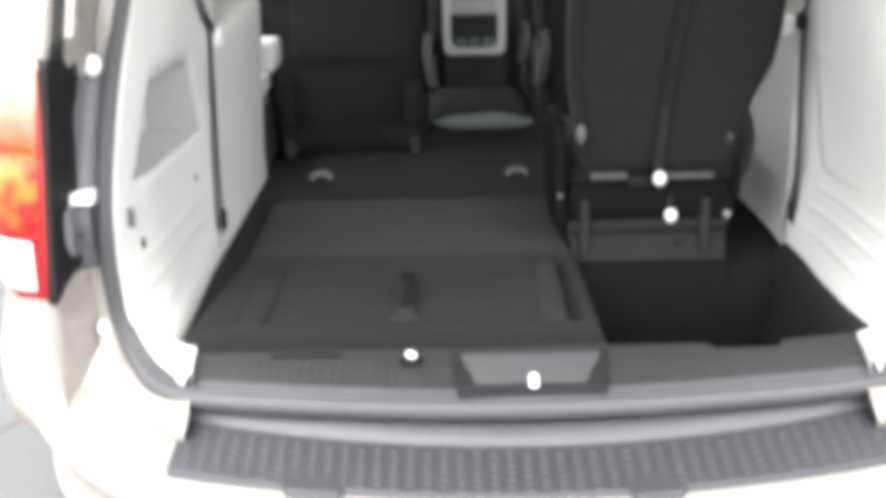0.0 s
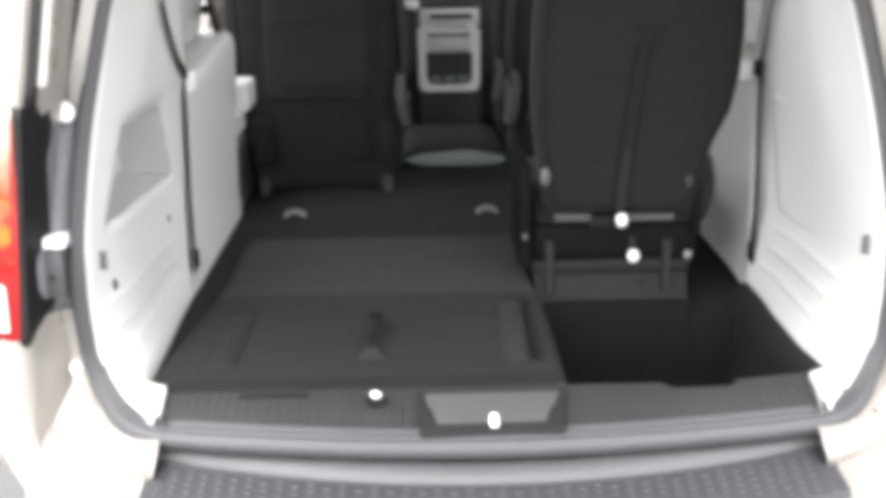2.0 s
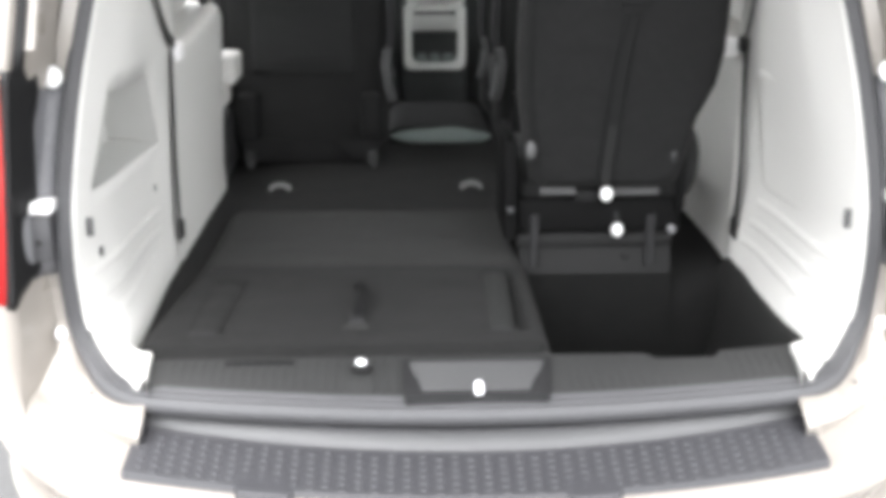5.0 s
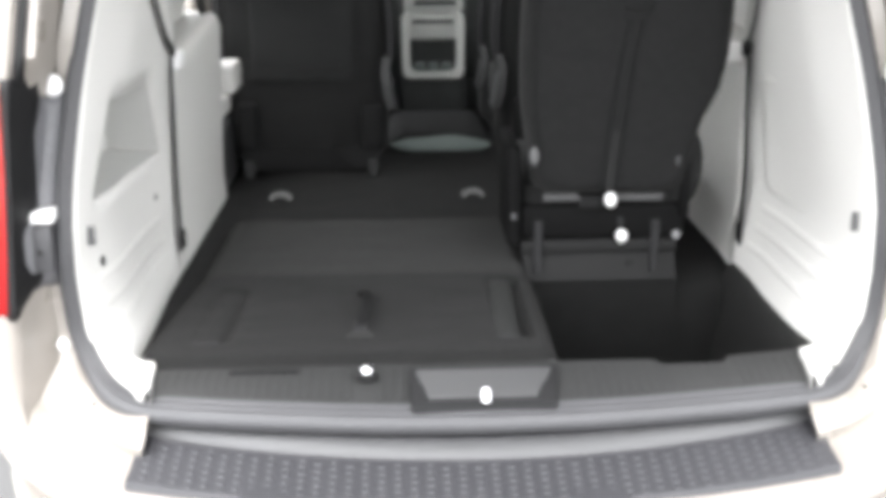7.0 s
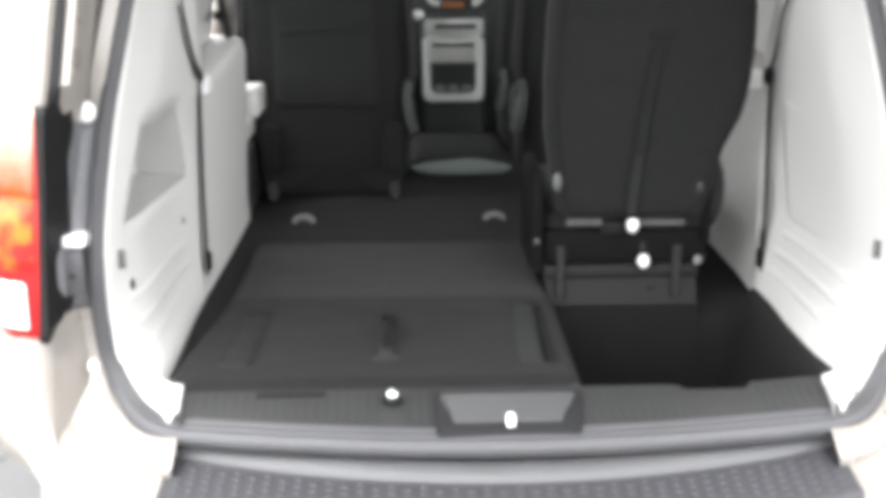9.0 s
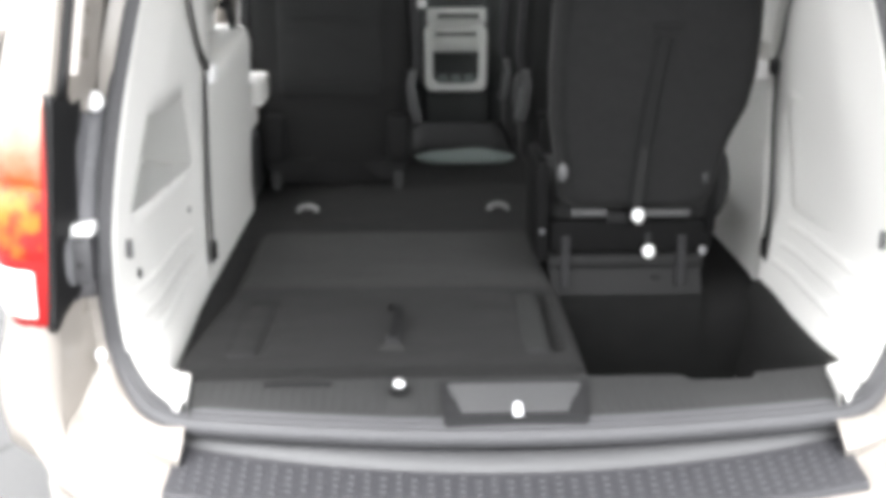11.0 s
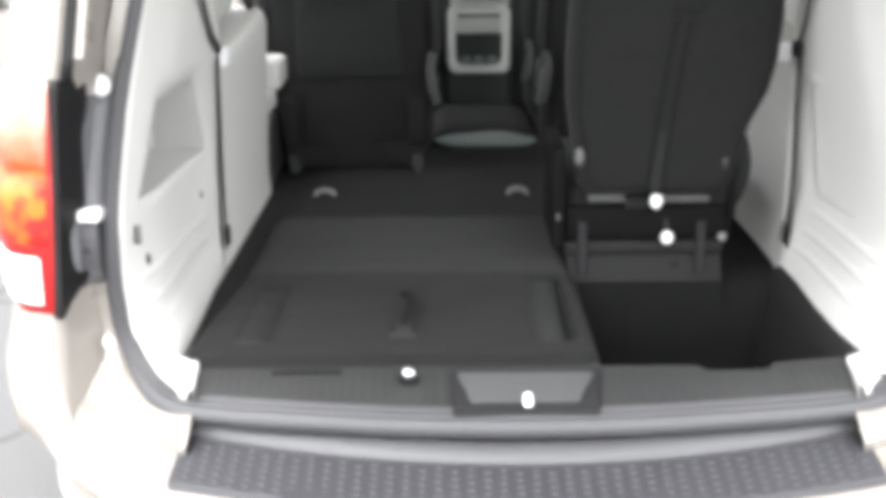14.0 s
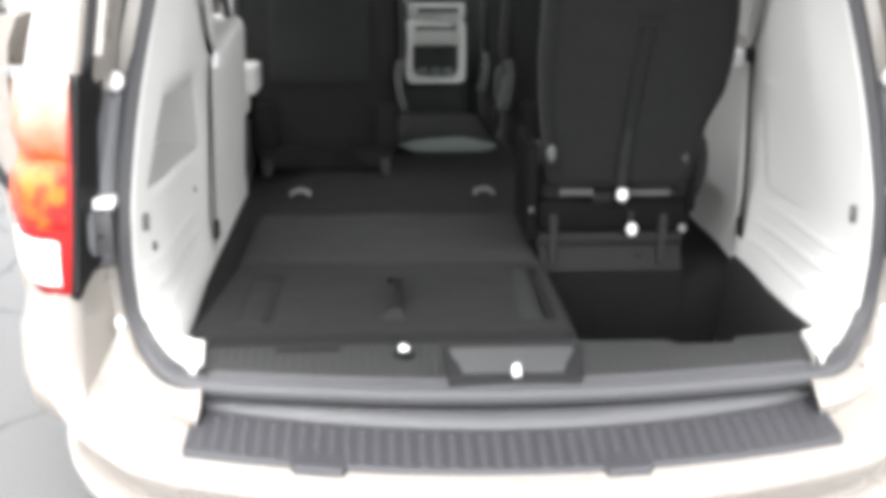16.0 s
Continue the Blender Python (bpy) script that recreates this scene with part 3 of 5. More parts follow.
# ---- weather seal round the opening ----
half = [(0.0, sill_y(0), 0.617), (0.2, sill_y(0.2), 0.617), (0.4, sill_y(0.4), 0.617), (0.52, sill_y(0.52) + 0.004, 0.614), (0.585, -0.034, 0.610), (0.640, 0.010, 0.620)]
half += [(open_x(z), open_y(z), z) for z in (0.655, 0.70, 0.75, 0.80, 0.86, 0.98, 1.12, 1.265, 1.385, 1.60, 1.70)] + [(0.40, 0.255, 1.755), (0.0, 0.255, 1.77)]
line = smooth_line([(-x, y, z) for x, y, z in reversed(half)][:-1] + [(x * 1.011, y, z) for x, y, z in half], 220)
PROFILE = [(-0.004, -0.004), (-0.003, 0.009), (0.001, 0.0125), (0.0065, 0.0125), (0.0078, 0.0085), (0.009, 0.0125), (0.0155, 0.0135), (0.0168, 0.0095), (0.018, 0.0135), (0.024, 0.013), (0.030, 0.010), (0.034, 0.002), (0.034, -0.012), (0.0, -0.012)]


rings = []
for k, p in enumerate(line):
    t = (line[min(k + 1, len(line) - 1)] - line[max(k - 1, 0)]).normalized()
    w = (interp(abs(p.x), [0.48, 0.55, 0.62, 0.68, 0.712], [0, 0.15, 0.5, 0.85, 1.0]) if p.z < 0.80 else 1.0)
    out = Vector((0, -0.75, -0.66)) * (1 - w) + Vector((math.copysign(1.0, p.x) if p.z < 1.72 else p.x, 0, 0.0 if p.z < 1.6 else 0.7)) * w
    out = (out - t * out.dot(t)).normalized()
    back = Vector((0, -0.6, 0.8)) * (1 - w) + Vector((0, -1, 0.1)) * w
    back = (back - t * back.dot(t) - out * back.dot(out)).normalized()
    wide = 1.08 - 0.25 * w + 0.17 * math.exp(-(((w - 0.6) / 0.28) ** 2)) * (p.z < 0.8)
    rings.append([p + out * (u * wide - 0.008 * (1 - w) * max(0.0, 1 - max(u, 0) / 0.034)) + back * v for u, v in PROFILE])
part("weather_seal", loft(rings, True, True), RUBBER, van, "ribbed grey rubber tailgate seal")

# ---- bumper with its step pad ----
PLAN = [(0.0, -0.36), (0.2, -0.347), (0.4, -0.307), (0.6, -0.238), (0.75, -0.155), (0.86, -0.055), (0.914, 0.06), (0.937, 0.22), (0.947, 0.6)]
plan = smooth_line([(-x, y, 0) for x, y in reversed(PLAN)][:-1] + [(x, y, 0) for x, y in PLAN], 161)


def plan_at(k, inset):
    t = (plan[min(k + 1, 160)] - plan[max(k - 1, 0)]).normalized()
    return plan[k] + Vector((-t.y, t.x, 0)) * inset


SECTION = [(0.19, 0.50), (0.165, 0.538), (0.12, 0.533), (0.08, 0.521), (0.05, 0.513), (0.028, 0.506), (0.016, 0.497), (0.013, 0.484), (0.023, 0.467), (0.039, 0.447), (0.054, 0.426), (0.062, 0.411), (0.060, 0.402), (0.028, 0.395), (0.010, 0.386), (0.012, 0.370), (0.04, 0.340), (0.14, 0.31)]
rings = []
for k in range(161):
    rise = interp(abs(plan[k].x), [0.64, 0.70, 0.735, 0.80, 0.845, 0.87, 0.89, 0.92], [0.0, 0.006, 0.018, 0.040, 0.075, 0.100, 0.140, 0.165])
    corner = interp(abs(plan[k].x), [0.66, 0.92], [0.0, 1.0])
    tuck = 0.055 * corner
    shelf = interp(abs(plan[k].x), [0.58, 0.66, 0.84, 0.92], [0.18, 0.17, 0.10, 0.05])
    ring = []
    for i, z in SECTION:
        if z > 0.48:
            if i > shelf:
                i, z = shelf + 0.004 * (i - shelf), interp(shelf, [0.028, 0.05, 0.08, 0.12, 0.165], [0.506, 0.513, 0.521, 0.533, 0.538]) - (0.03 if i > 0.18 else 0.0)
            ring.append(plan_at(k, i) + Vector((0, 0, z + rise * (1 - 0.12 * min(1, i / 0.1)))))
        else:
            ring.append(plan_at(k, max(i, i * (1 - 0.8 * corner)) + tuck * min(1, (0.49 - z) / 0.12)) + Vector((0, 0, z + rise * min(1.0, max(0.45, (z - 0.40) / 0.08)))))
    rings.append(ring)
bumper = part("bumper", loft(rings), PAINT, van)
solid(bumper, 0.004)
# painted hollow that runs from the gutter out onto the bumper
tree = bvhtree.BVHTree.FromPolygons([v.co for v in bumper.data.vertices], [p.vertices[:] for p in bumper.data.polygons])
for s in (-1, 1):
    rows, wide = [], 0.012 if s > 0 else 0.0
    for x in lin(0.690, 0.796, 14):
        y1 = interp(x, [0.690, 0.72, 0.75, 0.80], [-0.055, -0.050, -0.040, -0.036])
        hit = tree.ray_cast(Vector((s * x + wide, y1, 0.9)), Vector((0, 0, -1)))[0]
        zb = hit.z if hit and hit.z > 0.52 else 0.56
        col = [(s * x, y1 - 0.012, zb - 0.014)]
        for d in lin(0, 1, 15):
            y = y1 + (0.078 - y1) * d
            z = zb + 0.002 + 0.45 * (y - y1) + 0.07 * d**2.5
            under = tree.ray_cast(Vector((s * x + wide, y, 0.9)), Vector((0, 0, -1)))[0]
            col.append((s * x, y, max(z, under.z + 0.002) if under and under.z > 0.52 else z))
        rows.append(col)
    part("gutter_hollow", loft(rows), PAINT, van, angle=60)


def pad_y(x, v):
    """Across the pad: v 0 at its front edge by the sill, 1 at its rear edge."""
    return (-0.182 + 0.36 * x * x) * (1 - v) + (-0.290 + 0.31 * x * x) * v


PAD_W = 0.588
pad_z = lambda v: 0.5535 - 0.028 * v
bm = bmesh.new()
xs = lin(-PAD_W, PAD_W, 118)
rows = []
for v, dz in ((0.0, -0.03), (0.0, 0.0), (0.02, 0.004), (0.5, 0.004), (0.97, 0.004), (1.0, 0.0), (1.02, -0.02)):
    rows.append([(x * (1 + 0.01 * v), pad_y(x, v) - (0.014 if v > 0.9 and (abs(x + 0.350) < 0.046 or abs(x - 0.180) < 0.043) else 0), pad_z(v) + dz) for x in xs])
step_pad = part("step_pad", loft(rows), STEP_GREY, van, "dark grey plastic step pad with raised dimples")
# smooth grey riser between pad and sill
rows = []
for a, z in ((0.0, 0.535), (0.0, 0.553), (0.007, 0.565), (0.018, 0.574), (0.032, 0.579), (0.046, 0.577), (0.056, 0.568), (0.062, 0.545)):
    rows.append([(x, pad_y(x, 0) + a * (1 - 0.12 * (x / PAD_W) ** 2), z) for x in lin(-PAD_W, PAD_W, 48)])
part("bumper_riser", loft(rows), RISER, van, "smooth grey plastic strip behind the step pad")
rows = [[(x, sill_y(x) + y, z) for x in lin(-0.62, 0.62, 30)] for y, z in ((0.06, 0.60), (0.01, 0.602), (0.012, 0.53))]
part("lower_sill", loft(rows), PLASTIC_BLACK, van)

# the right-hand side stands slightly further out
for ob in van.children:
    if ob.type == "MESH" and len(ob.data.vertices) and min(v.co.x for v in ob.data.vertices) > 0.5:
        ob.location.x += 0.012
    elif ob.name.startswith("tail_light") and ob.children and ob.children[0].data.vertices[0].co.x > 0:
        ob.location.x += 0.012

# ---- floor with the storage tub ----
bm = bmesh.new()
FX, FY = (-0.66, 0.147, 0.483, 0.66), (0.02, 0.592, 1.30, 2.05)
fv = [[bm.verts.new((x, y, 0.62)) for x in FX] for y in FY]
for j in range(3):
    for i in range(3):
        if i == 0 or j == 2 or (i, j) == (1, 1):
            bm.faces.new((fv[j][i], fv[j][i + 1], fv[j + 1][i + 1], fv[j + 1][i]))
loft([[(-0.66, 2.05, 0.62), (0.66, 2.05, 0.62)], [(-0.66, 2.06, 0.50), (0.66, 2.06, 0.50)], [(-0.66, 4.0, 0.50), (0.66, 4.0, 0.50)]], bm=bm)
bmesh.ops.remove_doubles(bm, verts=bm.verts, dist=0.0005)
floor = solo("floor", bm, CARPET, "black carpeted van floor with an open storage tub", "floor", "structure", angle=20)
tub = part("storage_tub", loft([[(0.645, 0.0, z), (0.147, 0.0, z), (0.147, 0.592, z), (0.486, 0.592, z), (0.490, 0.62, z)] for z in (0.619, 0.34)]), TUB_SHADED, floor, "black storage tub, darkened for its shade", 20)
part("tub_floor", box(0.14, 0.66, -0.01, 1.31, 0.33, 0.345), TUB_SHADED, tub)
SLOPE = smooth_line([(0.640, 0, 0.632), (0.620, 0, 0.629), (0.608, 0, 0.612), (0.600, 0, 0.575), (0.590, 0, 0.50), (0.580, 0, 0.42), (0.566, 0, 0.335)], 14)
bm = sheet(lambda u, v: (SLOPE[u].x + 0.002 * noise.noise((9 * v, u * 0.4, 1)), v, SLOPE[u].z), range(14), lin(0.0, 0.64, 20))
BEND = smooth_line([(0, 1.32, 0.621), (0, 1.0, 0.621), (0, 0.78, 0.620), (0, 0.68, 0.612), (0, 0.625, 0.585), (0, 0.602, 0.53), (0, 0.597, 0.43), (0, 0.596, 0.335)], 30)
ends = loft([[(x, p.y + 0.002 * noise.noise((9 * x, p.z * 8, 2)), p.z) for p in BEND] for x in lin(0.486, 0.66, 8)])
part("tub_end", ends, TUB_SHADED, tub)
part("side_carpet", bm, SIDE_CARPET_LIT, floor, "black carpet down the tub's wheel-house side, coloured paler to offset the shade")

# ---- side trim ----


SIDE = -1


def wall_x(y, z):
    x = interp(z, [0.58, 0.62, 0.70, 0.83, 0.90, 1.0, 1.1, 1.3, 1.5, 1.74], [0.61, 0.626, 0.662, 0.686, 0.684, 0.674, 0.657, 0.622, 0.575, 0.48])
    x += 0.018 * min(1, max(0, (y - 0.12) / 0.4)) * min(1, max(0, (0.80 - z) / 0.12))
    x -= 0.03 * min(1, max(0, (y - 0.1) / 0.57)) * min(1, max(0, (z - 0.68) / 0.4))
    w = min(1, max(0, (y - 0.42) / 0.25)) ** 2 * (1 if z < 1.10 else max(0, (1.18 - z) / 0.08))
    x += (interp(z, [0.62, 0.70, 1.0, 1.11], [0.645, 0.650, 0.640, 0.634]) - x) * w
    x += 0.022 * min(1, max(0, (z - 1.315) / 0.03)) * (1 if z < 1.74 else 0)
    if SIDE > 0:
        x -= interp(y, [0.12, 0.22, 0.40], [0.0, 0.014, 0.022]) * min(1, max(0, (0.80 - z) / 0.12))
    lip = max(0.0, 1 - (y - open_y(max(z, 0.70))) / 0.16) if z > 0.66 else 0.0
    return x + (open_x(z) - 0.003 - x) * lip**1.4


def wall_front(z):
    return 0.68 if z < 1.14 else 0.68 - 0.95 * (z - 1.14)


NZ0, NZ1 = 0.926, 1.097


def niche_y(z):
    k = min(1, max(0, (z - NZ0) / (NZ1 - NZ0)))
    return 0.145 + 0.065 * k, 0.580 - 0.145 * k


for s, wname in ((-1, "wall_left"), (1, "wall_right")):
    SIDE = s
    wall = thing(wname, "light grey moulded plastic cargo side trim", "wall", (0.007 if s > 0 else 0.0, 0, 0), kind="structure")
    zs = lin(0.60, NZ0, 12) + lin(NZ0, NZ1, 6)[1:] + lin(NZ1, 1.72, 16)[1:]
    bm = bmesh.new()
    rows = []
    for z in zs:
        yb, (ya, yc), yf = max(open_y(z) - 0.004, interp(z, [0.60, 0.625, 0.70], [0.095, 0.095, 0.056])), niche_y(z), wall_front(z)
        ya, yc = max(ya, yb + 0.03), max(min(yc, yf - 0.01), max(ya, yb + 0.03) + 0.01)
        ys = lin(yb, ya, 8) + lin(ya, yc, 9)[1:] + lin(yc, yf, 4)[1:]
        rows.append([bm.verts.new((s * wall_x(y, z), y, z)) for y in ys])
    n = len(rows[0])
    for j in range(len(zs) - 1):
        for i in range(n - 1):
            if s < 0 and 7 <= i < 15 and NZ0 - 1e-4 <= zs[j] and zs[j + 1] <= NZ1 + 1e-4:
                continue
            bm.faces.new((rows[j][i], rows[j][i + 1], rows[j + 1][i + 1], rows[j + 1][i]))
    solid(part("rear_panel", bm, TRIM, wall, angle=50), 0.004, 1 if s > 0 else -1)
    if s < 0:
        # storage niche: sides, back and floor
        (a0, a1), (b0, b1) = niche_y(NZ0), niche_y(NZ1)
        rim = [(a0, NZ0), (a1, NZ0), (b1, NZ1), (b0, NZ1)]
        front = [(-wall_x(y, z) + 0.002, y, z) for y, z in rim]
        back = [(-wall_x(y, z) - 0.10, y + (0.02 if y < 0.3 else -0.02), z + (0.012 if z < 1 else -0.005)) for y, z in rim]
        part("storage_niche", loft([front, back], True, False), NICHE, wall, "grey-lined storage niche")
        bm = bmesh.new()
        bm.faces.new([bm.verts.new(p) for p in back])
        part("niche_back", bm, NICHE, wall)
    # inner return from the rear panel to the upper trim
    bm = loft([[(s * wall_x(wall_front(z), z), wall_front(z), z), (s * (wall_x(wall_front(z), z) + 0.10), wall_front(z) + 0.02, z)] for z in lin(1.13, 1.72, 8)])
    part("return_panel", bm, TRIM, wall)
    # forward panel over the wheel, with its ledge
    fx = lambda z: interp(z, [0.60, 0.62, 0.70, 1.0, 1.11, 1.135, 1.145], [0.64 if s < 0 else 0.619, 0.642 if s < 0 else 0.621, 0.646 if s < 0 else 0.633, 0.635, 0.63, 0.637, 0.65])
    prof = [(fx(z), z) for z in (0.60, 0.62, 0.66, 0.70, 0.80, 0.9, 1.0, 1.08, 1.11, 1.125, 1.135, 1.145)] + [(0.70, 1.15), (0.80, 1.15)]
    ends = [(0.676, 0.0)] + [(y, (0.0006 if s < 0 else 0.0) * (1 + math.cos((y - 0.69) / 0.085 * 2 * math.pi))) for y in lin(0.69, 1.40, 68)] + [ (1.43, 0.006), (1.45, 0.025), (1.455, 0.08)]
    dip = lambda y, z: z - 0.045 * (1 - (min(max(y, 0.676), 1.42) - 0.676) / 0.744) * min(1, max(0, (z - 0.9) / 0.2))
    rings = [[(s * (x + e), y, dip(y, z)) for x, z in prof] for y, e in ends]
    rings[0] = [(s * max(x, wall_x(0.676, z) + 0.004) if z < 1.14 else s * x, 0.674, dip(0.676, z)) for x, z in prof]
    bm = loft(rings)
    part("forward_panel", bm, TRIM, wall, angle=50)
    bm = loft([[(s * interp(z, [1.09, 1.4, 1.74], [0.745, 0.70, 0.56]), y, z) for z in lin(1.09, 1.38, 5)] for y in (0.5, 0.8, 1.2, 1.34, 1.37)])
    solid(part("upper_trim", bm, TRIM, wall), 0.03, 1 if s > 0 else -1)
    bm = loft([[(s * interp(z, [1.14, 1.4, 1.74], [0.715, 0.68, 0.56]), y, z) for z in lin(1.66, 1.74, 3)] for y in (0.3, 0.8, 1.37)])
    solid(part("header_trim", bm, TRIM, wall), 0.03, 1 if s > 0 else -1)
    # foot of the trim on the sill
    inner = [(0.568, -0.066, 0.646), (0.572, -0.03, 0.650), (0.577, 0.02, 0.650), (0.580, 0.044, 0.650), (0.598, 0.060, 0.648), (0.622, 0.078, 0.648), (0.668, 0.115, 0.660)]
    outer = [(0.587, -0.050, 0.614), (0.637, 0.008, 0.614), (0.668, 0.043, 0.636), (0.688, 0.062, 0.665), (0.700, 0.073, 0.70), (0.706, 0.077, 0.735), (0.716, 0.092, 0.775)]
    rows = []
    for u in lin(0, 1, 7):
        a, b = smooth_line(inner, 21), smooth_line(outer, 21)
        rows.append([(s * (p.x + (q.x - p.x) * u), p.y + (q.y - p.y) * u, p.z + (q.z - p.z) * u**1.6) for p, q in zip(a, b)])
    rows.insert(0, [(x, y, z - 0.03) for x, y, z in rows[0]])
    part("trim_foot", loft(rows), TRIM, wall, angle=50)
    # long low ribs pressed in the panel
    for z, y0, y1 in ((0.682, 0.14, 0.60), (0.730, 0.12, 0.585), (0.778, 0.11, 0.57)):
        pts = [Vector((s * (wall_x(y, z) - 0.001), y, z)) for y in lin(y0, y1, 12)]
        part("rib", sweep(pts, [(-0.021, 0.004), (-0.011, -0.002), (0.0, -0.0035), (0.009, -0.002), (0.015, 0.004)] if s > 0 else [(-0.021, -0.004), (-0.011, 0.0015), (0.0, 0.003), (0.009, 0.0015), (0.015, -0.004)], lambda k: (0, 0, 1)), TRIM, wall)
    if s > 0:
        # big raised access panel
        corner = rounded(0.10, 0.575, 0.812, 1.085, 0.035, 6)
        rings = []
        for inset, out in ((0.0, 0.0), (0.005, 0.003), (0.016, 0.0038)):
            rings.append([(wall_x(y, z) - out, 0.3375 + (y - 0.3375) * (1 - inset / 0.2375), 0.9485 + (z - 0.9485) * (1 - inset / 0.1365)) for y, z in corner])
        bm = loft(rings, True)
        part("access_panel", bm, TRIM, wall)
        for z0, z1, y0, y1, h in ((1.090, 1.102, 0.20, 0.42, 0.0008),):
            pts = [Vector((wall_x(y, interp(y, [y0, y1], [z0, z1])) - 0.001, y, interp(y, [y0, y1], [z0, z1]))) for y in lin(y0, y1, 12)]
            part("crease", sweep(pts, [(-0.0025, 0.002), (-0.0008, -h), (0.0008, -h), (0.0025, 0.002)], lambda k: (0, 0, 1)), TRIM, wall)
    # tie-down hook and plugs
    hx = wall_x(0.12, 0.867)
    part("hook", box(*sorted((s * (hx - 0.014), s * (hx + 0.006))), 0.114, 0.123, 0.850, 0.885, 0.003), PLASTIC_GREY, wall, "grey plastic hook")
    if s < 0:
        part("plug", ball((-wall_x(0.166, 0.806) + 0.002, 0.166, 0.806), 0.011, 0.4, 1, 1, 10), PLASTIC_DARK, wall)
        part("plug", ball((-wall_x(0.56, 0.83) + 0.002, 0.56, 0.83), 0.009, 0.4, 1, 1, 10), PLASTIC_GREY, wall)

# headliner closes the room above
rows = [[(x, y, 1.755 - 0.12 * (abs(x) / 0.6) ** 4) for x in lin(-0.62, 0.62, 11)] for y in (0.27, 1.0, 2.0, 3.3)]
solo("ceiling", loft(rows), TRIM, "light grey fabric headliner", "ceiling", "structure")

# ---- sill plate ----


def sill_front(x):
    """The sill's edge above the tub, with its notch."""
    if x < 0.14:
        return 0.056
    return interp(x, [0.14, 0.318, 0.326, 0.442, 0.450, 0.60], [0.036, 0.036, 0.010, 0.014, 0.042, 0.072])


sill = thing("sill_plate", "black ribbed plastic sill plate at the tailgate", "trim", kind="structure")
rows = []
for f, z in ((0.0, 0.60), (0.0, 0.636), (0.03, 0.641), (0.5, 0.637), (0.93, 0.627), (1.0, 0.620)):
    rows.append([(x, sill_front(x) * (1 - f) + sill_y(x) * f, z) for x in lin(-0.592, 0.592, 120)])
part("plate", loft(rows), SILL, sill)
bm = bmesh.new()
for k in range(62):
    x = -0.555 + 1.11 * k / 61
    if -0.135 < x < 0.137 or abs(x + 0.198) < 0.02:
        continue
    y0, y1 = min(0.025, sill_front(x) - 0.008), sill_y(x) + 0.022
    loft([[(x - 0.0065, y, z - 0.002), (x - 0.003, y, z + 0.0004), (x + 0.003, y, z + 0.0004), (x + 0.0065, y, z - 0.002)] for y, z in ((y0, 0.6405), (0.5 * (y0 + y1), 0.6372), (y1, 0.6298))], bm=bm)
tagged(part("ribbing", bm, SILL, sill), kind="stuff")
# raised black strip, its colour giving the shade of the sill's recess
part("slot", box(-0.442, -0.319, 0.004, 0.018, 0.632, 0.6435, 0.002), INNER_BLACK, sill)
bm = loft([[(-0.127, 0.008, z0), (0.142, 0.009, z0), (0.124, -0.136, z1), (-0.122, -0.138, z1)] for z0, z1 in ((0.62, 0.60), (0.645, 0.637))], True, True)
bmesh.ops.bevel(bm, geom=bm.edges[:], offset=0.004, segments=2, affect="EDGES")
latch = part("latch_cover", bm, INNER_DARK, sill, "dark frame round the latch striker")
bm = loft([[(-0.114, -0.008, z0), (0.127, -0.007, z0), (0.092, -0.120, z1), (-0.094, -0.121, z1)] for z0, z1 in ((0.635, 0.62), (0.6475, 0.6405))], True, True)
bmesh.ops.bevel(bm, geom=bm.edges[:], offset=0.003, segments=2, affect="EDGES")
part("latch_plate", bm, PLASTIC_GREY, latch, "lighter grey latch plate")
part("striker", tube([(0.004, -0.128, 0.612), (0.004, -0.130, 0.638), (0.004, -0.120, 0.650), (0.004, -0.104, 0.642)], 0.0075), CHROME, latch, "bright steel latch striker")

knob = thing("anchor_knob", "bright metal anchor knob in a black socket drawn with its shadow", "knob", (-0.198, -0.024, 0.643))
# black socket, made wide enough to stand in for the knob's shadow too
part("socket", ball((0, -0.002, 0.0), 0.020, 1, 1, 0.3), INNER_BLACK, knob)
part("button", ball((0, 0, 0.009), 0.012), CHROME, knob)

# ---- folded third-row seat ----
folded = thing("folded_seat", "folded third-row seat, charcoal carpeted back flush with the floor", "car seat", (-0.21, 0.3, 0.6))


def local(bm, ob):
    bmesh.ops.translate(bm, verts=bm.verts, vec=-Vector(ob.location))
    return bm


def heightfield(x0, x1, y0, y1, nx, ny, h, z_low):
    """A padded slab: the top from h(x, y), with sides down to z_low."""
    xs, ys = lin(x0, x1, nx), lin(y0, y1, ny)
    bm = bmesh.new()
    g = [[bm.verts.new((x, y, h(x, y))) for x in xs] for y in ys]
    for j in range(ny - 1):
        for i in range(nx - 1):
            bm.faces.new((g[j][i], g[j][i + 1], g[j + 1][i + 1], g[j + 1][i]))
    rim = g[0] + [r[-1] for r in g[1:]] + g[-1][-2::-1] + [r[0] for r in g[-2:0:-1]]
    low = [bm.verts.new((v.co.x, v.co.y, z_low)) for v in rim]
    for k in range(len(rim)):
        j = (k + 1) % len(rim)
        bm.faces.new((rim[k], rim[j], low[j], low[k]))
    return bm


def soft_edge(x, x0, x1, r, depth):
    d = min(x - x0, x1 - x)
    return -depth * (1 - min(1, max(0, d / r))) ** 2


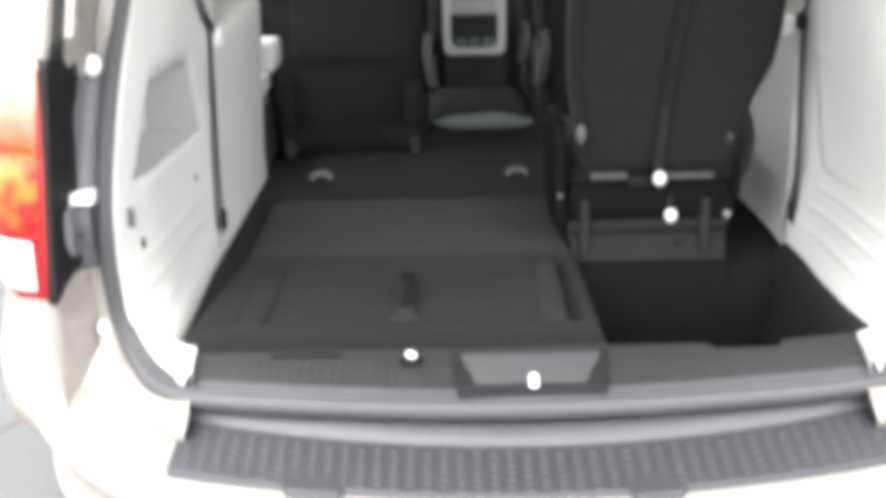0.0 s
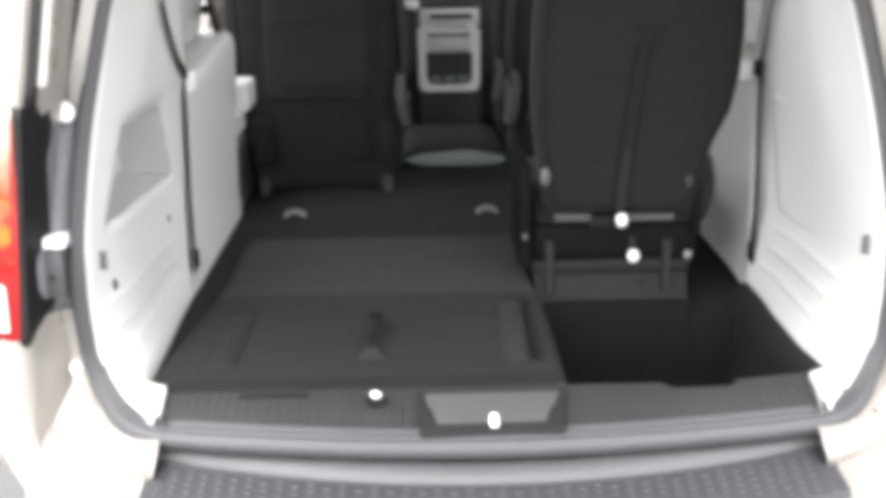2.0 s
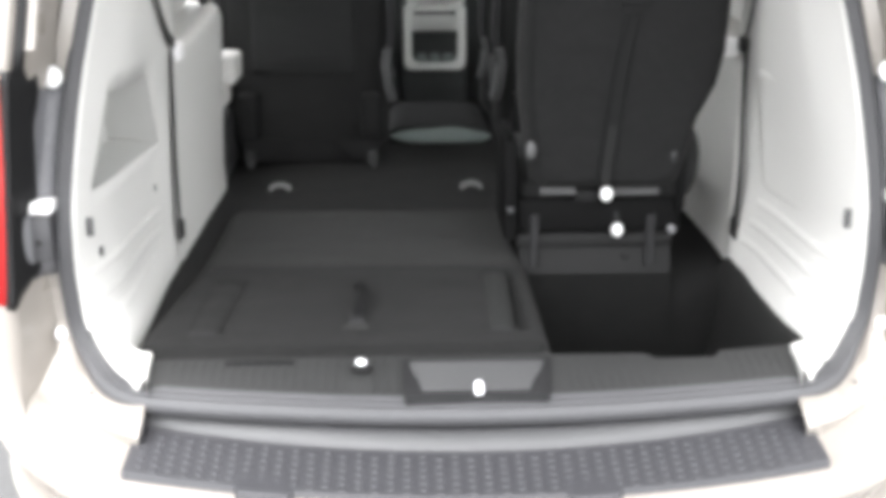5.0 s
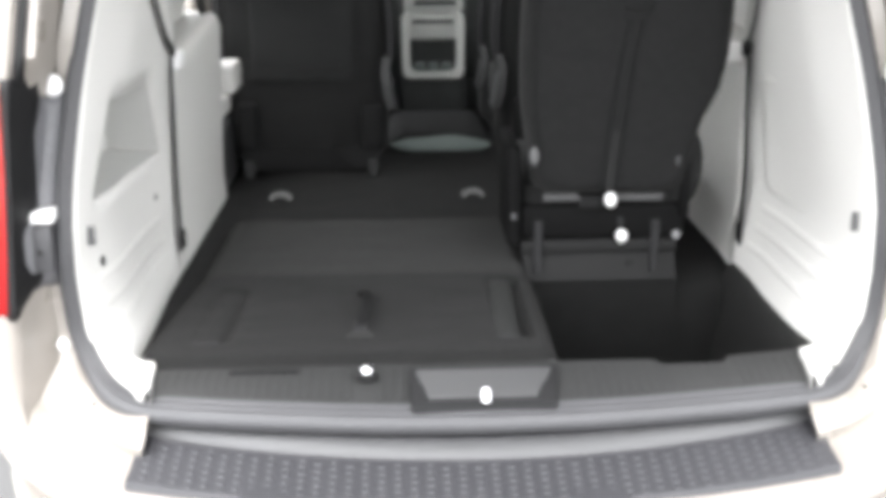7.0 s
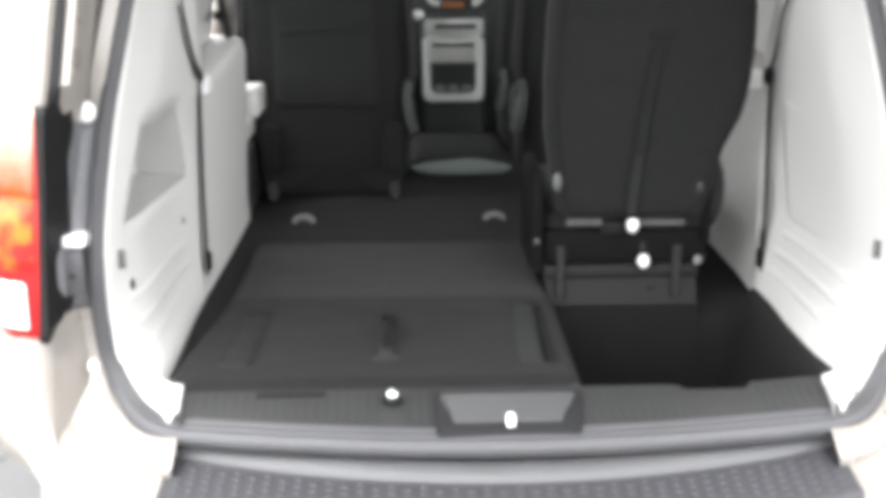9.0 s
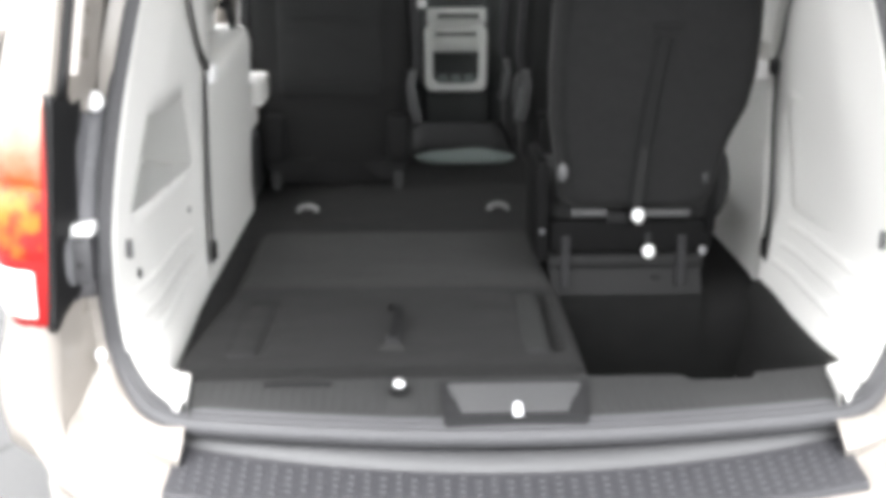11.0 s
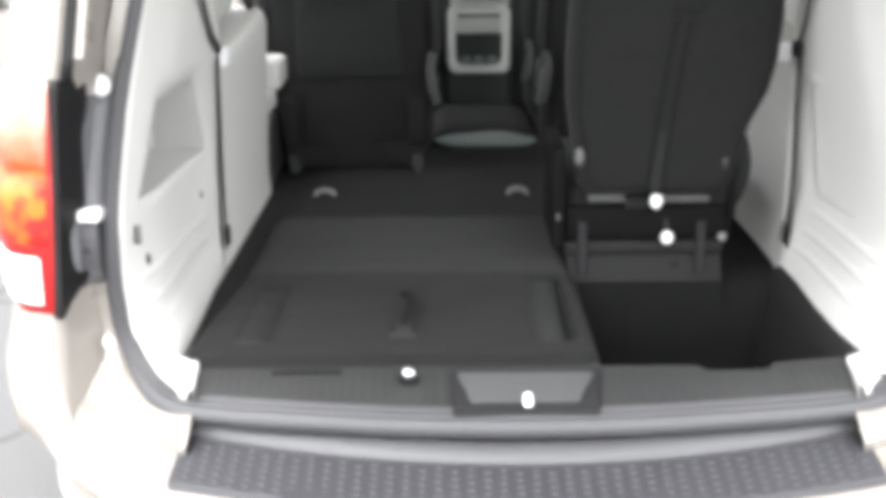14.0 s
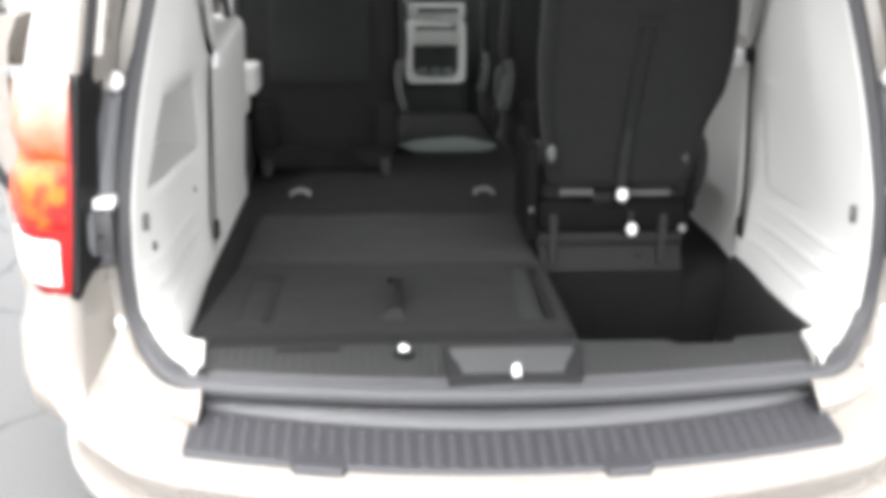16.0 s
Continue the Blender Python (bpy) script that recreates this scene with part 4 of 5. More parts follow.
def trough(x, y, x0, x1, y0, y1):
    """A pocket that slopes down from x0 to a steep wall at x1, from 0 to 1."""
    e = lambda a, r: 1 / (1 + math.exp(-a / r))
    slope = min(1, max(0, (x - x0) / (x1 - x0))) * 0.7 + 0.3
    return slope * e(x - x0, 0.003) * e(x1 - x, 0.004) * e(y - y0, 0.002) * e(y1 - y, 0.006)


def back_height(x, y):
    left = interp(y, [0.03, 0.25, 0.526], [-0.624, -0.606, -0.580])
    if x < left:
        return 0.612
    z = 0.655 + soft_edge(x, left, 0.147, 0.03, 0.022) + soft_edge(y, 0.032, 0.6, 0.03, 0.02)
    z -= 0.013 * trough(x, y, -0.524, -0.462, 0.130, 0.43)
    z -= 0.024 * trough(x, y, 0.046, 0.108, 0.130, 0.475)
    return z + 0.0012 * noise.noise((x * 9, y * 9, 0))


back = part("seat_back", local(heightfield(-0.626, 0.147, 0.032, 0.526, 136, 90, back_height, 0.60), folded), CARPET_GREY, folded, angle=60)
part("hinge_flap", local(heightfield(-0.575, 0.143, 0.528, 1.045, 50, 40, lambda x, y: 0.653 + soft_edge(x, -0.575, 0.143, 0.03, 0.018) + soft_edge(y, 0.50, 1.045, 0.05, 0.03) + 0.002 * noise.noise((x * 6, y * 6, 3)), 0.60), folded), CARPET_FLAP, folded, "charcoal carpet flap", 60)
pts = smooth_line([(-0.218, 0.385, 0.654), (-0.212, 0.36, 0.672), (-0.204, 0.29, 0.682), (-0.207, 0.23, 0.676), (-0.214, 0.185, 0.662)], 16)
part("pull_strap", local(sweep(pts, [(-0.0095, -0.0015), (0.0095, -0.0015), (0.0095, 0.0015), (-0.0095, 0.0015)], lambda k: (1, 0, 0)), folded), STRAP_BLACK, folded, "black webbing pull strap")
part("strap_base", local(box(-0.240, -0.190, 0.140, 0.166, 0.652, 0.658, 0.002), folded), CARPET_FLAP, folded)
part("strap_tab", local(box(-0.229, -0.199, 0.165, 0.212, 0.654, 0.664, 0.004), folded), INNER_DARK, folded)
for x, y0, y1, wide in ((-0.497, 0.132, 0.42, 0.030), (0.066, 0.132, 0.465, 0.025)):
    pts = [(x - 0.004 * math.cos(3 * (y - y0) / (y1 - y0)), y, 0.646 if x < 0 else 0.6495) for y in lin(y0, y1, 12)]
    part("pocket_rail", local(sweep(smooth_line(pts, 14), [(wide * math.cos(a), 0.009 * math.sin(a)) for a in [2 * math.pi * i / 14 for i in range(14)]], lambda k: (1, 0, 0)), folded), CARPET_GREY if x < 0 else CARPET_RAIL_LIT, folded, "padded rail in a side pocket", 60)
    part("pocket_lip", local(box(x - wide, x + wide * 0.8, y0 - 0.016, y0 - 0.004, 0.648, 0.6575, 0.003), folded), INNER_DARK, folded)

# ---- upright third-row seat ----
up = thing("upright_seat", "upright third-row seat with charcoal cloth back and release strap", "car seat", (0.33, 0.7, 0.62))
lean = lambda z: 0.565 - 0.175 * (z - 0.80)
OUT = [(0.159, 1.351), (0.20, 1.357), (0.262, 1.360), (0.272, 1.357), (0.286, 1.351), (0.312, 1.352), (0.36, 1.354), (0.43, 1.357), (0.46, 1.355), (0.478, 1.348), (0.50, 1.349), (0.525, 1.344), (0.541, 1.335), (0.551, 1.318), (0.557, 1.285), (0.561, 1.22), (0.560, 1.127), (0.547, 1.05), (0.515, 0.976), (0.50, 0.91), (0.489, 0.842), (0.47, 0.822), (0.435, 0.816), (0.18, 0.818), (0.155, 0.835), (0.145, 0.90), (0.127, 1.02), (0.123, 1.13), (0.126, 1.25), (0.129, 1.30), (0.136, 1.326), (0.145, 1.342)]
part("backrest", local(pad_outline(OUT, lean, ((0.03, -0.006), (0.012, 0.0), (0.003, 0.012), (0.0, 0.03), (0.0, 0.08), (0.01, 0.11), (0.04, 0.125))), up), FABRIC, up, angle=60)
for zs_, x0_, x1_ in ((1.315, 0.165, 0.525), (1.10, 0.145, 0.545)):
    part("seam", local(tube([(x, lean(zs_) - 0.005, zs_ + 0.006 * math.sin(9 * x)) for x in lin(x0_, x1_, 14)], 0.0016, 6), up), FABRIC, up)
INNER = [(x + (0.343 - x) * 0.115, z + (1.08 - z) * 0.085 - (0.012 if z > 1.3 else 0.0)) for x, z in OUT]
part("back_cover", local(pad_outline(INNER, lean, ((0.0, -0.004), (0.002, -0.0085), (0.008, -0.0095))), up), SEAT_COVER, up, "charcoal cloth back cover inside a lighter border", 60)
part("seam", local(tube([(x, lean(z) - 0.0075, z) for x, z in INNER] + [(INNER[0][0], lean(INNER[0][1]) - 0.0075, INNER[0][1])], 0.0022, 6), up), SEAT_INSERT, up)
STRAP = [(0.354, 1.206), (0.344, 1.138), (0.336, 1.072), (0.322, 0.91), (0.3185, 0.85), (0.3185, 0.825)]
bm = loft([[(x - 0.019, lean(z) - 0.0105, z), (x + 0.016, lean(z) - 0.0105, z)] for x, z in STRAP])
solid(part("centre_insert", local(bm, up), SEAT_INSERT, up, "black insert down the seat back"), 0.003)
bend = lambda d: [Vector((x, lean(z) - d, z)) for x, z in STRAP]
flat = [(-0.0095, -0.0012), (0.0095, -0.0012), (0.0095, 0.0012), (-0.0095, 0.0012)]
part("release_strap", local(sweep(bend(0.014), flat, lambda k: (1, 0, 0)), up), SEAT_STRAP, up, "charcoal release strap")
part("strap_end", local(sweep([Vector((0.3265, lean(0.965) - 0.0165, 0.965))] + bend(0.0165)[3:], flat, lambda k: (1, 0, 0)), up), STRAP_END, up, "grey strap end, coloured as if lit")
part("strap_anchor", local(box(0.329, 0.384, lean(1.23) - 0.017, lean(1.23) - 0.006, 1.221, 1.236, 0.004), up), SEAT_STRAP, up)
for x in (0.335, 0.373):
    part("anchor_slot", local(box(x - 0.009, x + 0.009, lean(1.21) - 0.0125, lean(1.21) - 0.006, 1.202, 1.216, 0.003), up), INNER_BLACK, up)
part("carry_handle", local(box(0.225, 0.415, lean(1.335) - 0.020, lean(1.335) + 0.02, 1.318, 1.352, 0.010, 3), up), FABRIC, up, "padded cloth handle at the top of the back")
part("pivot_bolt", local(ball((0.112, 0.556, 0.772), 0.007, 1, 0.7, 1.1), up), BRACKET, up)
for z in (0.69, 0.652):
    part("bolt_hole", local(ball((0.376, 0.588, z), 0.008, 1.3, 0.5, 0.8, 10), up), INNER_BLACK, up)
part("release_knob", local(ball((0.322, 0.545, 0.809), 0.0135, 1, 0.8, 1.2), up), WHITE_CAP, up, "white release knob")
part("release_knob", local(ball((0.354, 0.572, 0.719), 0.0135, 1, 0.8, 1.15), up), WHITE_CAP, up, "white release knob")
part("knob_stem", local(tube([(0.354, 0.578, 0.72), (0.352, 0.582, 0.76)], 0.006), up), INNER_DARK, up)
part("pivot_bolt", local(ball((0.477, 0.578, 0.718), 0.010, 1, 0.7, 1.1), up), STEEL, up)
part("lift_bar", local(tube([(0.178, 0.57, 0.810), (0.256, 0.57, 0.810)], 0.010), up), LIFT_BAR, up, "grey lift bar")
part("lift_bar", local(tube([(0.335, 0.57, 0.808), (0.440, 0.57, 0.808)], 0.0095), up), LIFT_BAR, up, "grey lift bar")
part("latch_body", local(box(0.255, 0.312, 0.562, 0.60, 0.785, 0.812, 0.006), up), INNER_BLACK, up)
part("pivot_cap", local(ball((0.154, 0.545, 0.908), 0.0155, 0.75, 0.6, 1.4), up), PLASTIC_GREY, up, "grey pivot cap")
part("pivot_cap", local(ball((0.466, 0.545, 0.897), 0.014, 0.7, 0.6, 1.35), up), SEAT_SIDE, up)
part("cushion", local(box(0.135, 0.505, 0.60, 1.12, 0.73, 0.84, 0.035, 4), up), FABRIC_DARK, up)
part("seat_pan", local(box(0.13, 0.497, 0.58, 1.05, 0.712, 0.79, 0.012), up), SEAT_PAN, up)
part("side_bracket", local(box(0.098, 0.128, 0.56, 0.80, 0.70, 0.93, 0.012), up), SEAT_PAN, up)
part("side_bracket", local(box(0.480, 0.502, 0.56, 0.80, 0.76, 0.93, 0.010), up), SEAT_PAN, up)
for x in (0.168, 0.43):
    part("leg", local(loft([[(x - 0.010 + d, y, z) for d, y in ((0, 0.576), (0.004, 0.571), (0.016, 0.571), (0.02, 0.576), (0.02, 0.61), (0, 0.61))] for z, d in ((0.635, 0.008), (0.70, 0.003), (0.755, 0.0))], True, True), up), INNER_DARK, up, "grey steel leg")
bm = loft([[(0.146, 0.580, 0.614), (0.480, 0.580, 0.614), (0.478, 0.60, 0.693), (0.130, 0.60, 0.696)], [(0.146, 0.60, 0.614), (0.480, 0.60, 0.614), (0.478, 0.62, 0.693), (0.130, 0.62, 0.696)]], True, True)
part("base_flange", local(box(0.128, 0.482, 0.583, 0.61, 0.676, 0.708, 0.008, 3), up), BASE_DARK, up, "grey steel flange")
part("side_bolster", local(ball((0.492, 0.615, 0.872), 0.085, 0.54, 0.6, 1.15, 14), up), FABRIC_DARK, up)
part("base_plate", local(bm, up), BASE_DARK, up, "dark grey base plate at the tub's edge")

# ---- floor tether loops ----
for x in (-0.477, 0.065):
    loopt = thing("tether_loop", "small pale grey plastic tether loop on the carpet", "loop", (x, 1.303, 0.632), "tether loops")
    pts = smooth_line([(-0.027, 0, 0.004), (-0.022, 0, 0.014), (0.0, 0, 0.021), (0.022, 0, 0.014), (0.027, 0, 0.004)], 14)
    part("loop", sweep(pts, [(-0.012, -0.0055), (0.012, -0.0055), (0.012, 0.0055), (-0.012, 0.0055)], lambda k: (0, 1, 0)), LOOP_GREY, loopt)

# ---- seat belts ----
for s in (-1, 1):
    belt = thing("seat_belt", "black seat belt webbing hanging down the side trim", "seat belt", (s * 0.62, 0.66, 1.11), "rear seat belts")
    SIDE = s
    top = [Vector((s * (min(x, wall_x(y, z) - 0.011)), y, z)) - belt.location for x, y, z in (((0.596, 0.40, 1.335), (0.600, 0.46, 1.27), (0.607, 0.515, 1.20), (0.618, 0.57, 1.15), (0.625, 0.605, 1.12)) if s > 0 else ((0.7, 0.345, 1.312), (0.7, 0.42, 1.25), (0.7, 0.535, 1.17), (0.630, 0.645, 1.13)))]
    w = 0.006 if s > 0 else 0.009
    part("upper_webbing", sweep(smooth_line(top, 14), [(-w, -0.0012), (w, -0.0012), (w, 0.0012), (-w, 0.0012)], lambda k: (0, 1, 0.6)), WEBBING, belt)
    up_pts = [(s * 0.622, 0.640, 1.145), (s * 0.628, 0.650, 1.10), (s * 0.633, 0.664, 1.00), (s * 0.635, 0.656, 0.87), (s * 0.637, 0.664, 0.75), (s * 0.638, 0.670, 0.69), (s * 0.638, 0.674, 0.675)]
    pts = smooth_line([Vector((p[0], p[1] - (0.035 if s > 0 else 0.0), p[2])) - belt.location for p in up_pts], 40)
    part("webbing", sweep(pts, [(-0.0115, -0.0015), (0.0115, -0.0015), (0.0115, 0.0015), (-0.0115, 0.0015)], lambda k: (0, 1, 0.2)), WEBBING, belt)
    if s > 0:
        part("belt_stop", local(box(0.612, 0.630, 0.596, 0.628, 1.108, 1.142, 0.006), belt), INNER_BLACK, belt)
    part("tongue", local(box(*sorted((s * 0.628, s * 0.642)), 0.660 - (0.035 if s > 0 else 0), 0.680 - (0.035 if s > 0 else 0), 0.684, 0.728, 0.004), belt), INNER_BLACK, belt)
    part("belt_guide", local(box(*sorted((s * (0.612 if s < 0 else 0.580), s * (0.637 if s < 0 else 0.632))), 0.676, 0.725, 1.088, 1.130, 0.008), belt), WHITE_CAP, belt, "pale belt guide")

belt = thing("seat_belt", "black second-row seat belt hanging from the pillar", "seat belt", (-0.68, 1.33, 1.2))
pts = smooth_line([Vector(p) - belt.location for p in ((-0.672, 1.29, 1.42), (-0.68, 1.312, 1.30), (-0.68, 1.335, 1.23), (-0.676, 1.385, 1.16), (-0.672, 1.41, 1.12))], 18)
part("webbing", sweep(pts, [(-0.018, -0.0015), (0.018, -0.0015), (0.018, 0.0015), (-0.018, 0.0015)], lambda k: (0.3, 1, 0)), WEBBING, belt)
part("belt_guide", local(box(-0.69, -0.668, 1.235, 1.345, 1.208, 1.232, 0.006), belt), INNER_BLACK, belt)

# ---- second row and front seats ----


def captain_seat(at, cloth):
    st = thing("captain_seat", "black cloth captain's seat seen from behind", "car seat", at, "captain's seats")
    lean2 = lambda z: -0.10 * (z - 0.1)
    part("backrest", pad_outline(rounded(-0.258, 0.250, 0.038, 0.775, 0.07), lean2, ((0.05, -0.02), (0.02, -0.01), (0.0, 0.02), (0.0, 0.10), (0.03, 0.14))), cloth, st, angle=60)
    part("back_panel", pad_outline(rounded(-0.16, 0.155, 0.29, 0.615, 0.02), lean2, ((0.0, -0.012), (0.004, -0.026), (0.012, -0.028))), FABRIC_PANEL, st, "charcoal cloth back panel", 60)
    part("headrest", pad_outline(rounded(-0.13, 0.13, 0.80, 0.99, 0.05), lean2, ((0.03, 0.01), (0.0, 0.03), (0.0, 0.09), (0.03, 0.11))), cloth, st, angle=60)
    for x in (-0.07, 0.07):
        part("headrest_post", tube([(x, -0.01, 0.72), (x, -0.03, 0.80)], 0.006), STEEL, st)
    part("cushion", box(-0.25, 0.25, 0.0, 0.50, 0.14, 0.30, 0.05, 4), cloth, st)
    part("seat_base", box(-0.21, 0.21, -0.01, 0.45, 0.0, 0.15, 0.012), INNER_BLACK, st)
    for sx in (-1, 1):
        pts = smooth_line([(sx * 0.243, -0.045, 0.78), (sx * 0.256, -0.03, 0.55), (sx * 0.262, -0.015, 0.40), (sx * 0.24, 0.0, 0.30)], 16)
        part("side_bolster", sweep(pts, [(-0.012, -0.006), (0.0, -0.014), (0.012, -0.006), (0.012, 0.03), (-0.012, 0.03)], lambda k: (1, 0, 0)), INNER_DARK, st)
        bm = loft([[(sx * (x - 0.012), y, z), (sx * (x + 0.014), y, z), (sx * (x + 0.014), y + 0.12, z), (sx * (x - 0.012), y + 0.12, z)] for x, y, z in ((0.262, -0.07, 0.205), (0.250, -0.075, 0.25), (0.242, -0.075, 0.32), (0.250, -0.06, 0.365))], True, True)
        part("recliner_cover", bm, SEAT_SIDE, st, "grey plastic recliner cover", 60)
    for z in (0.53, 0.335):
        part("pleat", tube([(x, lean2(z) - 0.028, z + 0.004 * math.sin(14 * x)) for x in lin(-0.125, 0.115, 12)], 0.004, 6), FABRIC_PANEL if z < 0.4 else cloth, st)
    for q, x0, x1 in ((-1, -0.212, -0.148), (1, 0.166, 0.236)):
        part("hinge_cover", box(x0, x1, -0.085, 0.12, 0.085, 0.235, 0.018, 3), SEAT_HINGE, st, "dark plastic hinge cover")
        xm = 0.5 * (x0 + x1)
        bm = loft([[(xm + q * 0.024, y, 0.094), (xm - q * 0.125, y, 0.092), (xm - q * 0.060, y, 0.030), (xm + q * 0.012, y, 0.028)] for y in (-0.075, -0.06)], True, True)
        part("gusset", bm, SEAT_HINGE, st, "dark grey sloping seat leg")
        part("foot", box(xm - 0.014, xm + 0.014, -0.085, 0.04, 0.0, 0.055, 0.006), BOLSTER, st, "grey floor latch")
    return st


seat_l = captain_seat((-0.425, 1.72, 0.62), FABRIC_DARK)
copy_thing(seat_l, pose(0.42, 1.72, 0.62))
copy_thing(seat_l, pose(-0.44, 2.80, 0.52))
copy_thing(seat_l, pose(0.44, 2.80, 0.52))

# ---- centre console and dashboard ----
cons = thing("center_console", "grey-trimmed centre console with an open cubby", "console", (0, 3.0, 0.5))
part("console_body", local(box(-0.14, 0.14, 3.04, 3.45, 0.50, 1.10, 0.03, 3), cons), DASH, cons)
bm = loft([[(x, y, z) for x, z in rounded(-0.129 + i, 0.129 - i, 0.722 + i, 1.0 - i * 0.2, 0.035)] for i, y in ((0.0, 3.045), (0.0, 3.012), (0.006, 3.004), (0.028, 3.004), (0.033, 3.012), (0.033, 3.05))], True)
part("cubby_bezel", local(bm, cons), SILVER, cons, "silver-grey cubby bezel")
part("bezel_bridge", local(box(-0.108, 0.108, 3.010, 3.03, 0.885, 0.99, 0.012, 3), cons), SILVER, cons)
part("bezel_slit", local(box(-0.085, 0.085, 3.000, 3.01, 0.952, 0.968, 0.002), cons), DASH, cons)
for x in (-0.055, 0.0, 0.055):
    part("cup_holder", local(box(x - 0.02, x + 0.02, 3.0, 3.03, 0.757, 0.790, 0.006), cons), PALE, cons)
part("cubby_floor", local(box(-0.098, 0.098, 3.012, 3.03, 0.750, 0.772, 0.004), cons), PLASTIC_GREY, cons)
part("switch_panel", local(box(-0.118, 0.124, 3.008, 3.03, 1.0, 1.066, 0.008), cons), SILVER, cons)
part("switch_slot", local(box(-0.075, 0.095, 3.004, 3.012, 1.026, 1.046, 0.002), cons), DASH, cons)
part("shift_lever", local(box(-0.185, -0.12, 2.95, 3.0, 1.068, 1.108, 0.014, 3), cons), BEZEL, cons, "silver shift lever knob")
pts = smooth_line([(-0.112, 3.0, 1.30), (-0.106, 3.0, 1.20), (-0.092, 3.0, 1.145), (-0.055, 3.0, 1.125)], 14)
part("bezel_horn", local(tube(pts, 0.0135), cons), BEZEL, cons, "silver dashboard bezel")
pts = smooth_line([(0.132, 3.0, 1.30), (0.125, 3.0, 1.20), (0.110, 3.0, 1.145), (0.08, 3.0, 1.125)], 14)
part("bezel_horn", local(tube(pts, 0.0135), cons), BEZEL, cons, "silver dashboard bezel")
part("control_panel", local(box(-0.10, 0.12, 3.005, 3.04, 1.12, 1.30, 0.02, 3), cons), DASH, cons)
for x in (-0.05, 0.01, 0.07):
    part("knob", local(ball((x, 3.0, 1.20), 0.016, 1, 0.6, 1, 12), cons), PLASTIC_GREY, cons)
part("amber_display", local(box(-0.045, 0.045, 2.998, 3.006, 1.113, 1.135, 0.003), cons), AMBER, cons, "amber display strip")
dash = thing("dashboard", "black plastic dashboard across the front", "dashboard", (0, 3.4, 0.9))
bm = loft([[(x, y, z) for y, z in ((3.20, 0.70), (3.12, 0.80), (3.10, 1.12), (3.16, 1.33), (3.5, 1.35), (4.1, 1.16))] for x in lin(-0.80, 0.80, 9)])
part("dash_shell", local(bm, dash), DASH, dash)
part("firewall", local(box(-0.85, 0.85, 3.55, 3.6, 0.3, 1.25), dash), DASH, dash)
# low floor console between the seats
fc = thing("floor_console", "low black floor console with a pale grey-green edge", "console", (0, 2.1, 0.5))
bm = heightfield(-0.185, 0.165, 2.06, 2.60, 20, 20, lambda x, y: 0.66 + soft_edge(x, -0.185, 0.165, 0.06, 0.03), 0.50)
part("console_box", local(bm, fc), INNER_BLACK, fc)
rings = []
for u in lin(-1, 1, 25):
    k = max(0.02, 1 - u * u)
    lo, hi = 0.642 - 0.030 * k**0.45 - 0.004 * u, 0.642 + 0.026 * k**0.8 + 0.003 * math.sin(5 * u) * k
    rings.append([(-0.004 + 0.172 * u, y, z) for y, z in ((2.034 - 0.012 * k, lo), (2.028 - 0.012 * k, 0.6 * lo + 0.4 * hi), (2.040, hi), (2.056, hi - 0.004), (2.056, lo))])
part("edge_trim", local(loft(rings, True, True), fc), PALE, fc, "pale grey-green edge strip")

# door armrest block beside the second row
arm = thing("door_grab_block", "light grey plastic block on the door pillar trim", "trim", (-0.64, 1.55, 0.93))
part("block", local(box(-0.668, -0.609, 1.45, 1.62, 0.911, 0.993, 0.012, 3), arm), TRIM, arm)
part("lower_block", local(box(-0.676, -0.646, 1.45, 1.62, 0.838, 0.890, 0.010, 3), arm), TRIM, arm)

# added sill box at the side door, raised to block the bright gap
sd_sill = thing("door_sill", "dark grey sill, raised to block the bright gap beside the open door", "trim", (-0.69, 1.8, 0.6), kind="structure")
part("sill_cover", local(box(-0.74, -0.652, 1.458, 2.3, 0.50, 0.80, 0.015, 3), sd_sill), PLASTIC_DARK, sd_sill)

# ---- vehicles parked far off ----


